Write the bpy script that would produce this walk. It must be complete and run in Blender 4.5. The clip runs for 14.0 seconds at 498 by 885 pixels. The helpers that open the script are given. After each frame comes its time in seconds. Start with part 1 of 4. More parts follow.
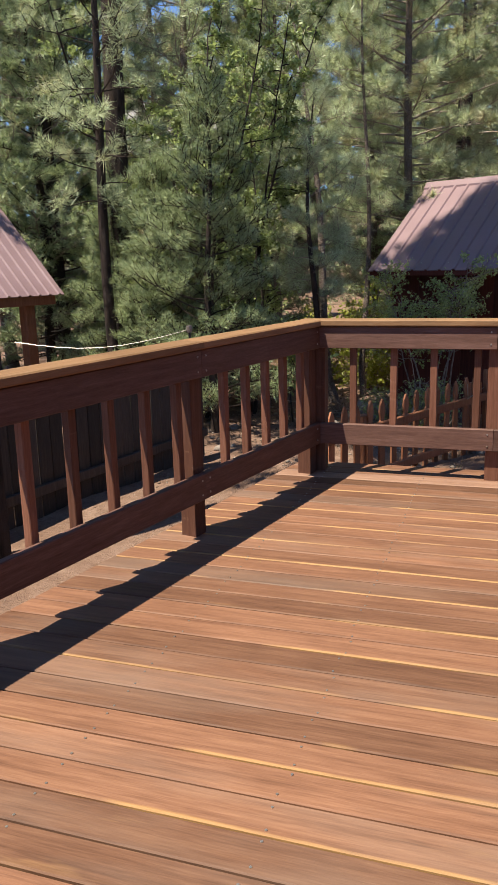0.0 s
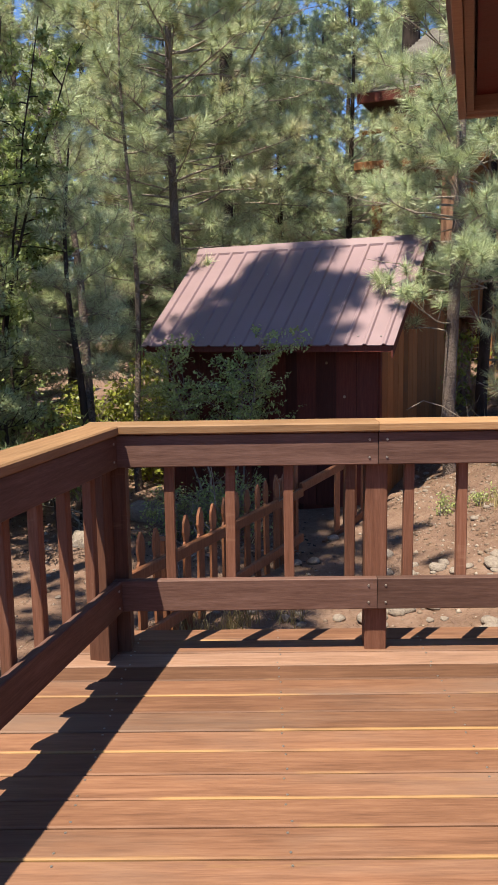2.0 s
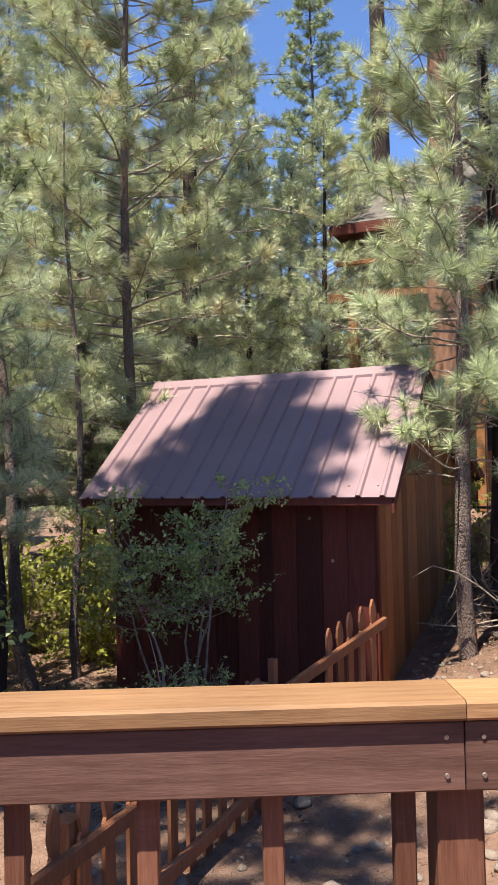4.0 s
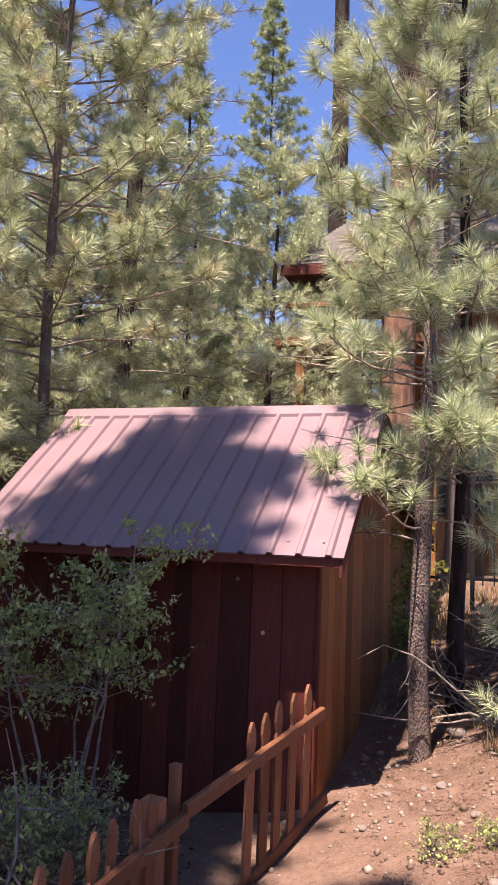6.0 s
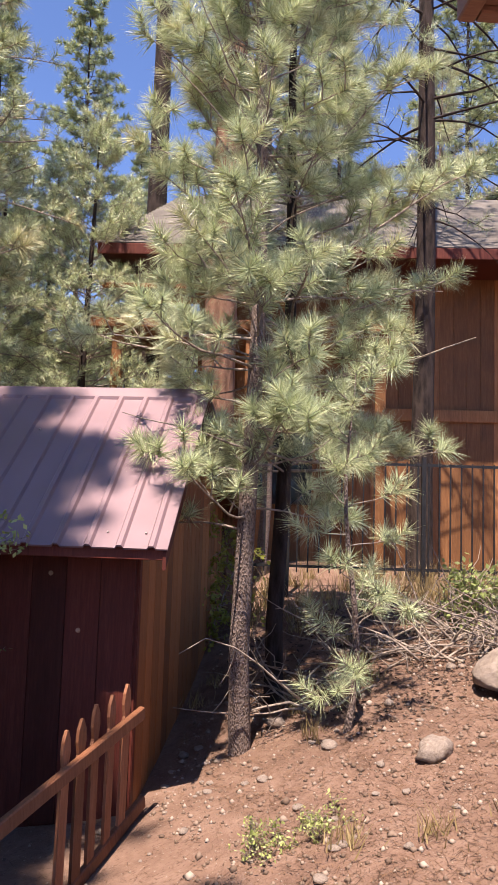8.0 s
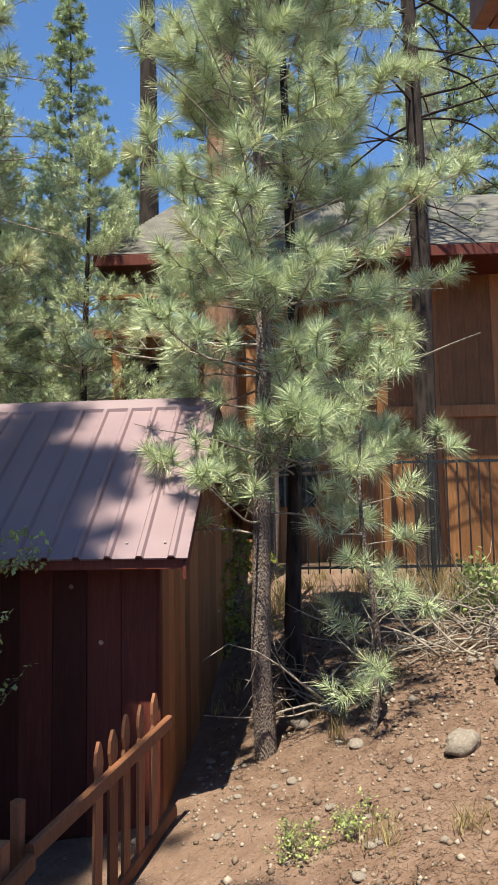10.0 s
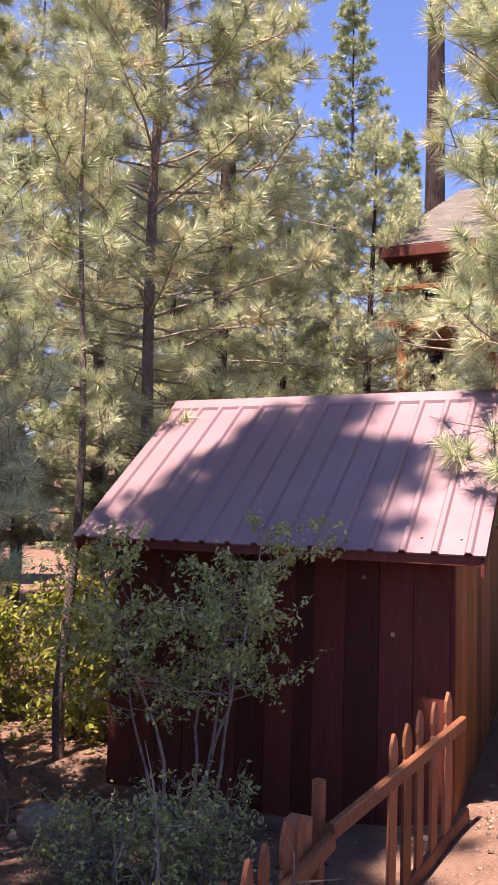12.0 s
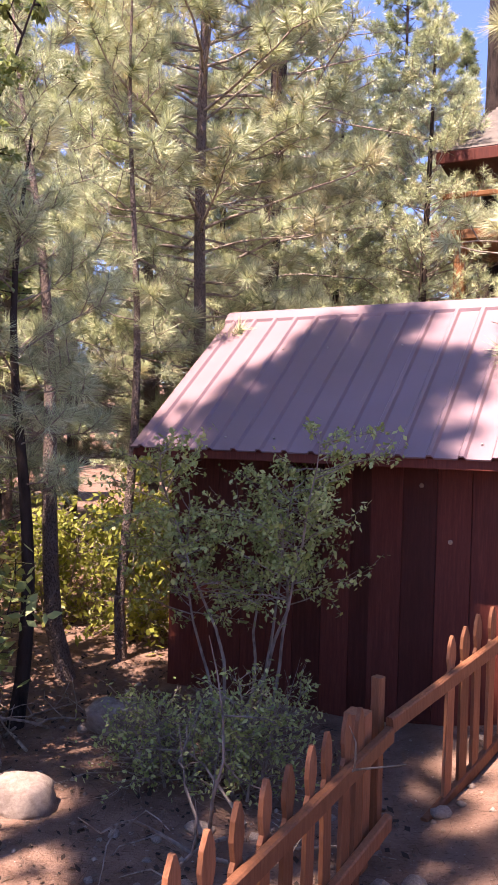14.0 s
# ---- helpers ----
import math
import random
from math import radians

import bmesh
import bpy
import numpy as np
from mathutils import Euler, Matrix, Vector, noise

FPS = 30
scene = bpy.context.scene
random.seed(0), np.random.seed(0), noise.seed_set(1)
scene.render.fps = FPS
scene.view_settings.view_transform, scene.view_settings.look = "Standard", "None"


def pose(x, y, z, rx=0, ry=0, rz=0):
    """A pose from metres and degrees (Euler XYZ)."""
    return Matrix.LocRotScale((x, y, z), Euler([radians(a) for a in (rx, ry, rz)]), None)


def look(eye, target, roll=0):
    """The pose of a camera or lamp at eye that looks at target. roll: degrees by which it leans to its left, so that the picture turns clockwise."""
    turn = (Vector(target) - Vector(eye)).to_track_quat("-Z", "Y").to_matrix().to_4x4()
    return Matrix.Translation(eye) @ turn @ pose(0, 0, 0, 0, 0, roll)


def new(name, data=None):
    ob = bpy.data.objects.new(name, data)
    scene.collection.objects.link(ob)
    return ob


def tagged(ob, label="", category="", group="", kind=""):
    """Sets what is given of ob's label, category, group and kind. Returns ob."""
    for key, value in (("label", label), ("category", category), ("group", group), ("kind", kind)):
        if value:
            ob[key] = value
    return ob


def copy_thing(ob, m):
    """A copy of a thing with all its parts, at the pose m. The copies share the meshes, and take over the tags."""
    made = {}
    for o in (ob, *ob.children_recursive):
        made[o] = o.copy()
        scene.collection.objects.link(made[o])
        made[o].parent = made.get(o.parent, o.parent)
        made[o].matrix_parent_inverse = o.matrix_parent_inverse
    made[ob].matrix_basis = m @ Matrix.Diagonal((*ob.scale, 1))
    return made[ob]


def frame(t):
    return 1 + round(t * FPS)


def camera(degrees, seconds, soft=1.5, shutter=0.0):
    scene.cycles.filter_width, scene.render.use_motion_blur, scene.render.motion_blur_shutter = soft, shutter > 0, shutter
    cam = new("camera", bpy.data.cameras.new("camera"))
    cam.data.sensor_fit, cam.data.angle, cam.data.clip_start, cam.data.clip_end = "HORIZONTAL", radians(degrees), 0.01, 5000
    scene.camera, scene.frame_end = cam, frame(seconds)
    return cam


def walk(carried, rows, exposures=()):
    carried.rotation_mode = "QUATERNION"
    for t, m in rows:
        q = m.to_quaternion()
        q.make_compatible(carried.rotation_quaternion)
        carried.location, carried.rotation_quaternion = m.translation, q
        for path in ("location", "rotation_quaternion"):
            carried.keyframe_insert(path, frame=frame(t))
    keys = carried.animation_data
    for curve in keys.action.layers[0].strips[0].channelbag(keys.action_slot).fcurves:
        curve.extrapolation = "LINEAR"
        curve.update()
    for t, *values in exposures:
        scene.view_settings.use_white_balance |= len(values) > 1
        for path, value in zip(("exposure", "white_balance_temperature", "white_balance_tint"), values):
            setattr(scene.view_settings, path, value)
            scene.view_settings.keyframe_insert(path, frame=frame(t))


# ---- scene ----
cam = camera(35.0, 14.0, soft=0.85)
PATH = [
    (0, (1.291, -4.815, 1.327), (0.657, -2.971, 0.881), -1.5),
    (0.5, (1.066, -4.367, 1.281), (0.592, -2.479, 0.818), -0.1),
    (1, (0.937, -3.952, 1.286), (0.612, -2.024, 0.864), -1.4),
    (1.5, (0.816, -3.549, 1.325), (0.605, -1.591, 0.979), -0.6),
    (2, (0.703, -3.173, 1.341), (0.676, -1.193, 1.057), -0.9),
    (2.5, (0.686, -2.798, 1.402), (0.719, -0.806, 1.217), -0.9),
    (3, (0.613, -2.441, 1.435), (0.645, -0.443, 1.345), -1.3),
    (3.2, (0.624, -2.281, 1.448), (0.665, -0.282, 1.394), -1.5),
    (5.3, (0.916, -0.585, 1.320), (1.03, 1.402, 1.494), 0.6),
    (5.5, (0.903, -0.54, 1.325), (1.034, 1.445, 1.508), 1.2),
    (6, (0.884, -0.405, 1.338), (1.089, 1.572, 1.550), 2.2),
    (6.5, (0.897, -0.272, 1.355), (1.106, 1.704, 1.583), 2.9),
    (7, (0.851, -0.133, 1.338), (1.161, 1.833, 1.533), 2.4),
    (7.5, (0.848, -0.116, 1.352), (1.371, 1.806, 1.535), 3.2),
    (7.7, (0.866, -0.126, 1.355), (1.485, 1.766, 1.545), 3.4),
    (9.8, (0.764, -0.129, 1.367), (1.508, 1.716, 1.571), -1.2),
    (10, (0.762, -0.135, 1.358), (1.436, 1.736, 1.564), -1.0),
    (10.5, (0.724, -0.151, 1.375), (1.193, 1.783, 1.568), -0.3),
    (11, (0.696, -0.128, 1.383), (0.989, 1.842, 1.567), 0.6),
    (11.5, (0.657, -0.112, 1.388), (0.795, 1.875, 1.563), 1.4),
    (12, (0.636, -0.105, 1.367), (0.638, 1.887, 1.546), 1.8),
    (12.5, (0.594, -0.109, 1.363), (0.464, 1.88, 1.528), 2.1),
    (13, (0.559, -0.101, 1.355), (0.335, 1.881, 1.495), 2.0),
    (13.5, (0.565, -0.095, 1.329), (0.336, 1.89, 1.414), 1.8),
    (14, (0.588, -0.078, 1.279), (0.473, 1.919, 1.259), 1.6),
]
# seconds, stops, kelvin, tint: the picture brightens a little towards the darker woods, and its white balance drifts
LIGHT = [(0, 1.14, 6550, 6), (2, 1.24, 6550, 6), (3, 1.36, 6300, 2), (5.5, 1.56, 6700, 27), (7.5, 1.5, 6700, 26), (10, 1.28, 6300, 0), (11.5, 1.64, 6800, 32), (13, 2.02, 6900, 34), (14, 2.12, 6900, 36)]
walk(cam, [(t, look(eye, target, roll)) for t, eye, target, roll in PATH], LIGHT)

# ---- world, sun, exposure ----
SUN_EL, SUN_TO = 66.0, (0.595, 0.804)
world = bpy.data.worlds.new("sky")
scene.world = world
world.use_nodes = True
wn = world.node_tree
sky = wn.nodes.new("ShaderNodeTexSky")
sky.sky_type, sky.sun_disc = "NISHITA", False
sky.sun_elevation = radians(SUN_EL)
sky.sun_rotation = math.atan2(-SUN_TO[0], -SUN_TO[1])
sky.altitude, sky.air_density, sky.dust_density, sky.ozone_density = 2600, 0.7, 0.0, 6.0
wn.links.new(sky.outputs[0], wn.nodes["Background"].inputs[0])
wn.nodes["Background"].inputs[1].default_value = 0.135
sun = new("sun", bpy.data.lights.new("sun", "SUN"))
sun.data.energy, sun.data.angle, sun.data.color = 4.7, radians(0.5), (1.0, 0.915, 0.76)
_h = math.cos(radians(SUN_EL))
sun.matrix_world = look((-6, -6, 20), (-6 + SUN_TO[0] * _h, -6 + SUN_TO[1] * _h, 20 - math.sin(radians(SUN_EL))))

# ---- materials ----


def material(name, build, rough=0.6, metal=0.0, spec=0.4):
    """A node material; build(node, link, bsdf) adds its colour and relief."""
    m = bpy.data.materials.new(name)
    m.use_nodes = True
    nt = m.node_tree
    bsdf = nt.nodes["Principled BSDF"]
    bsdf.inputs["Roughness"].default_value = rough
    bsdf.inputs["Metallic"].default_value = metal
    bsdf.inputs["Specular IOR Level"].default_value = spec

    def node(kind, **values):
        n = nt.nodes.new("ShaderNode" + kind)
        for key, value in values.items():
            k = key.replace("_", " ")
            if k in n.inputs:
                n.inputs[k].default_value = value
        return n

    build(node, nt.links.new, bsdf)
    return m


def ramp(node, link, source, stops):
    r = node("ValToRGB")
    el = r.color_ramp.elements
    while len(el) < len(stops):
        el.new(0.5)
    for e, (p, c) in zip(el, stops):
        e.position, e.color = p, (*c, 1)
    link(source, r.inputs[0])
    return r.outputs[0]


def mixc(node, link, fac, a, b, mode="MIX"):
    n = node("MixRGB")
    n.blend_type = mode
    for sock, v in zip(n.inputs, (fac, a, b)):
        if hasattr(v, "links"):
            link(v, sock)
        elif isinstance(v, tuple):
            sock.default_value = (*v, 1)
        else:
            sock.default_value = v
    return n.outputs[0]


def calc(node, link, op, a, b=0.0, c=0.0):
    n = node("Math")
    n.operation = op
    for sock, v in zip(n.inputs, (a, b, c)):
        if hasattr(v, "links"):
            link(v, sock)
        else:
            sock.default_value = v
    return n.outputs[0]


def noise_at(node, link, vec, scale, detail=4, rough=0.6, stretch=(1, 1, 1)):
    mp = node("Mapping")
    link(vec, mp.inputs[0])
    mp.inputs["Scale"].default_value = stretch
    n = node("TexNoise", Scale=scale, Detail=detail, Roughness=rough)
    link(mp.outputs[0], n.inputs["Vector"])
    return n.outputs[0]


def bump(node, link, bsdf, height, strength, dist=0.01):
    b = node("Bump", Strength=strength, Distance=dist)
    link(height, b.inputs["Height"])
    link(b.outputs[0], bsdf.inputs["Normal"])


def shifted(node, link, amount=9.0):
    """Object coordinates moved by each object's own random number, so that no two pieces share a grain."""
    co, info = node("TexCoord"), node("ObjectInfo")
    add = node("VectorMath")
    add.operation = "ADD"
    comb = node("CombineXYZ")
    k = calc(node, link, "MULTIPLY", info.outputs["Random"], amount)
    for i in range(3):
        link(k, comb.inputs[i])
    link(co.outputs["Object"], add.inputs[0])
    link(comb.outputs[0], add.inputs[1])
    return add.outputs[0], co.outputs["Object"], info.outputs["Random"]


def wood(name, dark, mid, light, grain=(1, 14, 14), rough=0.62, worn=None, worn_amount=0.0, edge=0.0):
    """Stained timber with grain along one axis, blotches, and wear that shows the wood beneath."""
    def build(node, link, bsdf):
        vec, obj, rnd = shifted(node, link)
        g = noise_at(node, link, vec, 6.0, 6, 0.65, grain)
        fine = noise_at(node, link, vec, 30.0, 3, 0.6, grain)
        blot = noise_at(node, link, vec, 2.2, 3, 0.55)
        mixed = calc(node, link, "MULTIPLY_ADD", fine, 0.35, calc(node, link, "MULTIPLY", g, 0.65))
        col = ramp(node, link, mixed, [(0.30, dark), (0.5, mid), (0.72, light)])
        tone = calc(node, link, "MULTIPLY_ADD", rnd, 0.55, 0.30)
        tone = calc(node, link, "ADD", tone, calc(node, link, "MULTIPLY", blot, 0.42))
        vm = node("VectorMath")
        vm.operation = "SCALE"
        link(col, vm.inputs[0])
        link(tone, vm.inputs["Scale"])
        col = vm.outputs[0]
        if worn:
            w = noise_at(node, link, vec, 1.6, 5, 0.7, (0.8, 6, 6))
            mask = ramp(node, link, w, [(0.62, (0, 0, 0)), (0.80, (worn_amount * (0.45 if edge else 1),) * 3)])
            if edge:
                # long bands of bare wood along one edge of some boards, and greyed weathering on others
                sep = node("SeparateXYZ")
                link(obj, sep.inputs[0])
                flip = calc(node, link, "SIGN", calc(node, link, "SUBTRACT", calc(node, link, "FRACT", calc(node, link, "MULTIPLY", rnd, 31.0)), 0.85))
                ragged = calc(node, link, "MULTIPLY_ADD", w, 0.03, calc(node, link, "MULTIPLY", sep.outputs[1], flip))
                band = ramp(node, link, calc(node, link, "MULTIPLY", ragged, 10.0), [(0.66, (0, 0, 0)), (0.74, (1, 1, 1))])
                run = noise_at(node, link, vec, 1.1, 3, 0.6, (1, 0.1, 0.1))
                pick = calc(node, link, "MULTIPLY_ADD", calc(node, link, "FRACT", calc(node, link, "MULTIPLY", rnd, 17.0)), 0.6, calc(node, link, "MULTIPLY_ADD", run, 2.2, -0.75))
                some = ramp(node, link, pick, [(0.74, (0, 0, 0)), (0.94, (worn_amount,) * 3)])
                bandm = calc(node, link, "MULTIPLY", band, some)
                mask = calc(node, link, "MAXIMUM", mask, bandm)
                grey = noise_at(node, link, vec, 1.1, 4, 0.6, (0.5, 2, 2))
                gmask = ramp(node, link, grey, [(0.5, (0, 0, 0)), (0.72, (0.45,) * 3)])
                col = mixc(node, link, gmask, col, (0.20, 0.145, 0.115))
            col = mixc(node, link, mask, col, mixc(node, link, mixed, tuple(c * 0.7 for c in worn), worn))
        link(col, bsdf.inputs["Base Color"])
        rr = calc(node, link, "MULTIPLY_ADD", blot, 0.25, rough - 0.12)
        link(rr, bsdf.inputs["Roughness"])
        bump(node, link, bsdf, mixed, 0.35, 0.004)
    return material(name, build, rough, 0.0, 0.22)


deck_wood = wood("deck_wood", (0.112, 0.05, 0.029), (0.205, 0.096, 0.056), (0.30, 0.153, 0.09), (0.35, 6, 6),
                 worn=(0.43, 0.24, 0.095), worn_amount=0.82, edge=1.0)
deck_edge_wood = wood("deck_edge_wood", (0.15, 0.082, 0.056), (0.235, 0.132, 0.09), (0.31, 0.19, 0.135), (0.5, 9, 9),
                      worn=(0.38, 0.28, 0.18), worn_amount=0.6)
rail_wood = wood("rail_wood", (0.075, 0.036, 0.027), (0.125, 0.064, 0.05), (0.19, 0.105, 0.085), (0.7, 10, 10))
upright_wood = wood("upright_wood", (0.12, 0.048, 0.03), (0.19, 0.08, 0.05), (0.27, 0.125, 0.085), (12, 12, 0.7),
                    worn=(0.42, 0.25, 0.17), worn_amount=0.5)
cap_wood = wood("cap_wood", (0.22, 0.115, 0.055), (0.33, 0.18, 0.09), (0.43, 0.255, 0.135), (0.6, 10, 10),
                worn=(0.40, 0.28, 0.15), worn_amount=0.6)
fence_wood = wood("fence_wood", (0.19, 0.074, 0.036), (0.30, 0.12, 0.06), (0.40, 0.18, 0.098), (10, 10, 0.8),
                  worn=(0.35, 0.22, 0.14), worn_amount=0.5)
grey_wood = wood("grey_wood", (0.03, 0.022, 0.018), (0.055, 0.04, 0.032), (0.09, 0.068, 0.052), (10, 10, 0.8))
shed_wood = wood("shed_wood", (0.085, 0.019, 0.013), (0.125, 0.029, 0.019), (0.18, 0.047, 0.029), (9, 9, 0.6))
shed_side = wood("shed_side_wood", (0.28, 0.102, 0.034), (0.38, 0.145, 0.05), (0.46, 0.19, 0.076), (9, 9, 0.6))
house_wood = wood("house_wood", (0.20, 0.085, 0.035), (0.30, 0.13, 0.05), (0.42, 0.20, 0.085), (7, 7, 0.5))
fascia_wood = wood("fascia_wood", (0.30, 0.17, 0.125), (0.38, 0.22, 0.165), (0.46, 0.28, 0.21), (1, 10, 10))
soffit_paint = wood("soffit_paint", (0.11, 0.012, 0.010), (0.15, 0.018, 0.014), (0.18, 0.025, 0.02), (1, 6, 6), 0.55)


def _metal(node, link, bsdf):
    vec, obj, rnd = shifted(node, link)
    n = noise_at(node, link, vec, 1.4, 4, 0.6)
    f = noise_at(node, link, vec, 22.0, 3, 0.6, (4, 1, 1))
    col = ramp(node, link, n, [(0.3, (0.187, 0.119, 0.13)), (0.7, (0.232, 0.15, 0.164))])
    col = mixc(node, link, calc(node, link, "MULTIPLY", f, 0.25), col, (0.25, 0.165, 0.165))
    link(col, bsdf.inputs["Base Color"])
    link(calc(node, link, "MULTIPLY_ADD", n, 0.25, 0.30), bsdf.inputs["Roughness"])


roof_metal = material("painted_roof_metal", _metal, 0.42, 0.0, 0.5)


def _shingle(node, link, bsdf):
    vec, obj, rnd = shifted(node, link)
    n = noise_at(node, link, vec, 3.0, 5, 0.7)
    col = ramp(node, link, n, [(0.3, (0.075, 0.065, 0.055)), (0.7, (0.17, 0.15, 0.13))])
    link(col, bsdf.inputs["Base Color"])
    bump(node, link, bsdf, noise_at(node, link, vec, 60.0, 3), 0.4, 0.01)


shingle = material("asphalt_shingle", _shingle, 0.9)


def _iron(node, link, bsdf):
    vec, obj, rnd = shifted(node, link)
    n = noise_at(node, link, vec, 20.0)
    link(ramp(node, link, n, [(0.3, (0.012, 0.012, 0.013)), (0.75, (0.03, 0.028, 0.027))]), bsdf.inputs["Base Color"])


iron = material("black_iron", _iron, 0.45, 0.3)


def _steel(node, link, bsdf):
    vec, obj, rnd = shifted(node, link)
    n = noise_at(node, link, vec, 300.0)
    link(ramp(node, link, n, [(0.3, (0.25, 0.22, 0.2)), (0.75, (0.5, 0.47, 0.43))]), bsdf.inputs["Base Color"])


steel = material("galvanised_steel", _steel, 0.4, 0.8)


def _glass(node, link, bsdf):
    n = noise_at(node, link, node("TexCoord").outputs["Object"], 1.0)
    link(ramp(node, link, n, [(0.3, (0.02, 0.025, 0.03)), (0.75, (0.035, 0.045, 0.05))]), bsdf.inputs["Base Color"])


knot_wood = wood("knot_wood", (0.30, 0.17, 0.11), (0.40, 0.25, 0.17), (0.5, 0.33, 0.24), (3, 3, 3))
dark_glass = material("dark_window_glass", _glass, 0.06, 0.0, 0.8)


def _ground(node, link, bsdf):
    vec = node("TexCoord").outputs["Object"]
    big = noise_at(node, link, vec, 0.5, 5, 0.6)
    mid = noise_at(node, link, vec, 4.0, 6, 0.7)
    fine = noise_at(node, link, vec, 55.0, 4, 0.7)
    litter = noise_at(node, link, vec, 26.0, 3, 0.7, (1, 3.5, 1))
    col = ramp(node, link, mid, [(0.28, (0.105, 0.058, 0.042)), (0.5, (0.185, 0.11, 0.08)), (0.74, (0.275, 0.18, 0.138))])
    col = mixc(node, link, calc(node, link, "MULTIPLY", big, 0.5), col, (0.25, 0.165, 0.12))
    col = mixc(node, link, ramp(node, link, litter, [(0.56, (0, 0, 0)), (0.68, (0.7,) * 3)]), col, (0.075, 0.04, 0.025))
    col = mixc(node, link, ramp(node, link, fine, [(0.62, (0, 0, 0)), (0.70, (0.65,) * 3)]), col, (0.38, 0.31, 0.26))
    link(col, bsdf.inputs["Base Color"])
    h = calc(node, link, "ADD", fine, calc(node, link, "MULTIPLY", mid, 1.5))
    bump(node, link, bsdf, h, 0.7, 0.03)


dirt = material("forest_dirt", _ground, 0.95, 0, 0.15)


def _rock(node, link, bsdf):
    vec, obj, rnd = shifted(node, link)
    n = noise_at(node, link, vec, 5.0, 6, 0.7)
    f = noise_at(node, link, vec, 40.0, 4, 0.7)
    col = ramp(node, link, n, [(0.3, (0.17, 0.13, 0.105)), (0.55, (0.29, 0.235, 0.195)), (0.75, (0.40, 0.345, 0.30))])
    col = mixc(node, link, calc(node, link, "MULTIPLY", f, 0.3), col, (0.2, 0.15, 0.12))
    link(col, bsdf.inputs["Base Color"])
    bump(node, link, bsdf, calc(node, link, "ADD", n, f), 0.5, 0.02)


granite = material("pale_granite", _rock, 0.9, 0, 0.2)


def bark(name, dark, light, scale=10.0, plates=(5, 5, 1.2)):
    def build(node, link, bsdf):
        vec, obj, rnd = shifted(node, link)
        v = node("TexVoronoi", Scale=scale)
        mp = node("Mapping")
        mp.inputs["Scale"].default_value = (plates[0] * 0.3, plates[1] * 0.3, plates[2] * 0.3)
        link(vec, mp.inputs[0])
        link(mp.outputs[0], v.inputs["Vector"])
        n = noise_at(node, link, vec, 14.0, 5, 0.7, plates)
        h = calc(node, link, "MULTIPLY_ADD", n, 0.6, calc(node, link, "MULTIPLY", v.outputs["Distance"], 0.7))
        link(ramp(node, link, h, [(0.3, dark), (0.75, light)]), bsdf.inputs["Base Color"])
        bump(node, link, bsdf, h, 0.9, 0.03)
    return material(name, build, 0.95, 0, 0.15)


bark_grey = bark("grey_pine_bark", (0.05, 0.034, 0.028), (0.23, 0.175, 0.15), 44.0, (7, 7, 3.5))
bark_red = bark("red_pine_bark", (0.06, 0.03, 0.02), (0.26, 0.145, 0.095), 9.0)
bark_dark = bark("dark_pine_bark", (0.012, 0.009, 0.008), (0.05, 0.036, 0.031), 9.0)
bark_twig = bark("pale_twig_bark", (0.13, 0.10, 0.08), (0.33, 0.27, 0.22), 30.0, (3, 3, 1))


def foliage(name, dark, mid, light, dry=None, dry_amount=0.0, thru=0.35, rough=0.42, spec=0.35):
    """Needles or leaves: colour by piece, and some light passes through."""
    def build(node, link, bsdf):
        rnd = node("NewGeometry").outputs["Random Per Island"]
        n = noise_at(node, link, node("TexCoord").outputs["Object"], 1.3, 3, 0.6)
        f = calc(node, link, "MULTIPLY_ADD", rnd, 0.5, calc(node, link, "MULTIPLY", n, 0.5))
        stops = [(0.2, dark), (0.5, mid), (0.8, light)]
        col = ramp(node, link, f, stops)
        if dry:
            k = noise_at(node, link, node("TexCoord").outputs["Object"], 2.1, 2, 0.5)
            k = calc(node, link, "MULTIPLY_ADD", rnd, 0.12, k)
            col = mixc(node, link, ramp(node, link, k, [(0.62, (0, 0, 0)), (0.72, (dry_amount,) * 3)]), col, dry)
        link(col, bsdf.inputs["Base Color"])
        nt = bsdf.id_data
        tr = node("BsdfTranslucent")
        link(col, tr.inputs["Color"])
        mx = node("MixShader")
        mx.inputs[0].default_value = thru
        link(bsdf.outputs[0], mx.inputs[1])
        link(tr.outputs[0], mx.inputs[2])
        link(mx.outputs[0], nt.nodes["Material Output"].inputs[0])
    return material(name, build, rough, 0, spec)


needle_near = foliage("pine_needles", (0.13, 0.17, 0.085), (0.48, 0.54, 0.30), (0.75, 0.79, 0.50), (0.48, 0.34, 0.165), 0.3, thru=0.18, rough=0.38, spec=0.5)
needle_gold = foliage("golden_pine_needles", (0.13, 0.16, 0.08), (0.44, 0.49, 0.27), (0.69, 0.72, 0.45), (0.56, 0.39, 0.21), 0.45, thru=0.18, rough=0.38, spec=0.5)
needle_far = foliage("far_conifer_needles", (0.11, 0.15, 0.075), (0.40, 0.47, 0.255), (0.62, 0.67, 0.41), thru=0.2, rough=0.38, spec=0.5)
needle_dark = foliage("dark_conifer_needles", (0.10, 0.135, 0.065), (0.29, 0.345, 0.17), (0.47, 0.52, 0.27), thru=0.25, rough=0.4, spec=0.4)
leaf_green = foliage("alder_leaves", (0.15, 0.19, 0.06), (0.27, 0.32, 0.11), (0.38, 0.44, 0.17), thru=0.45)
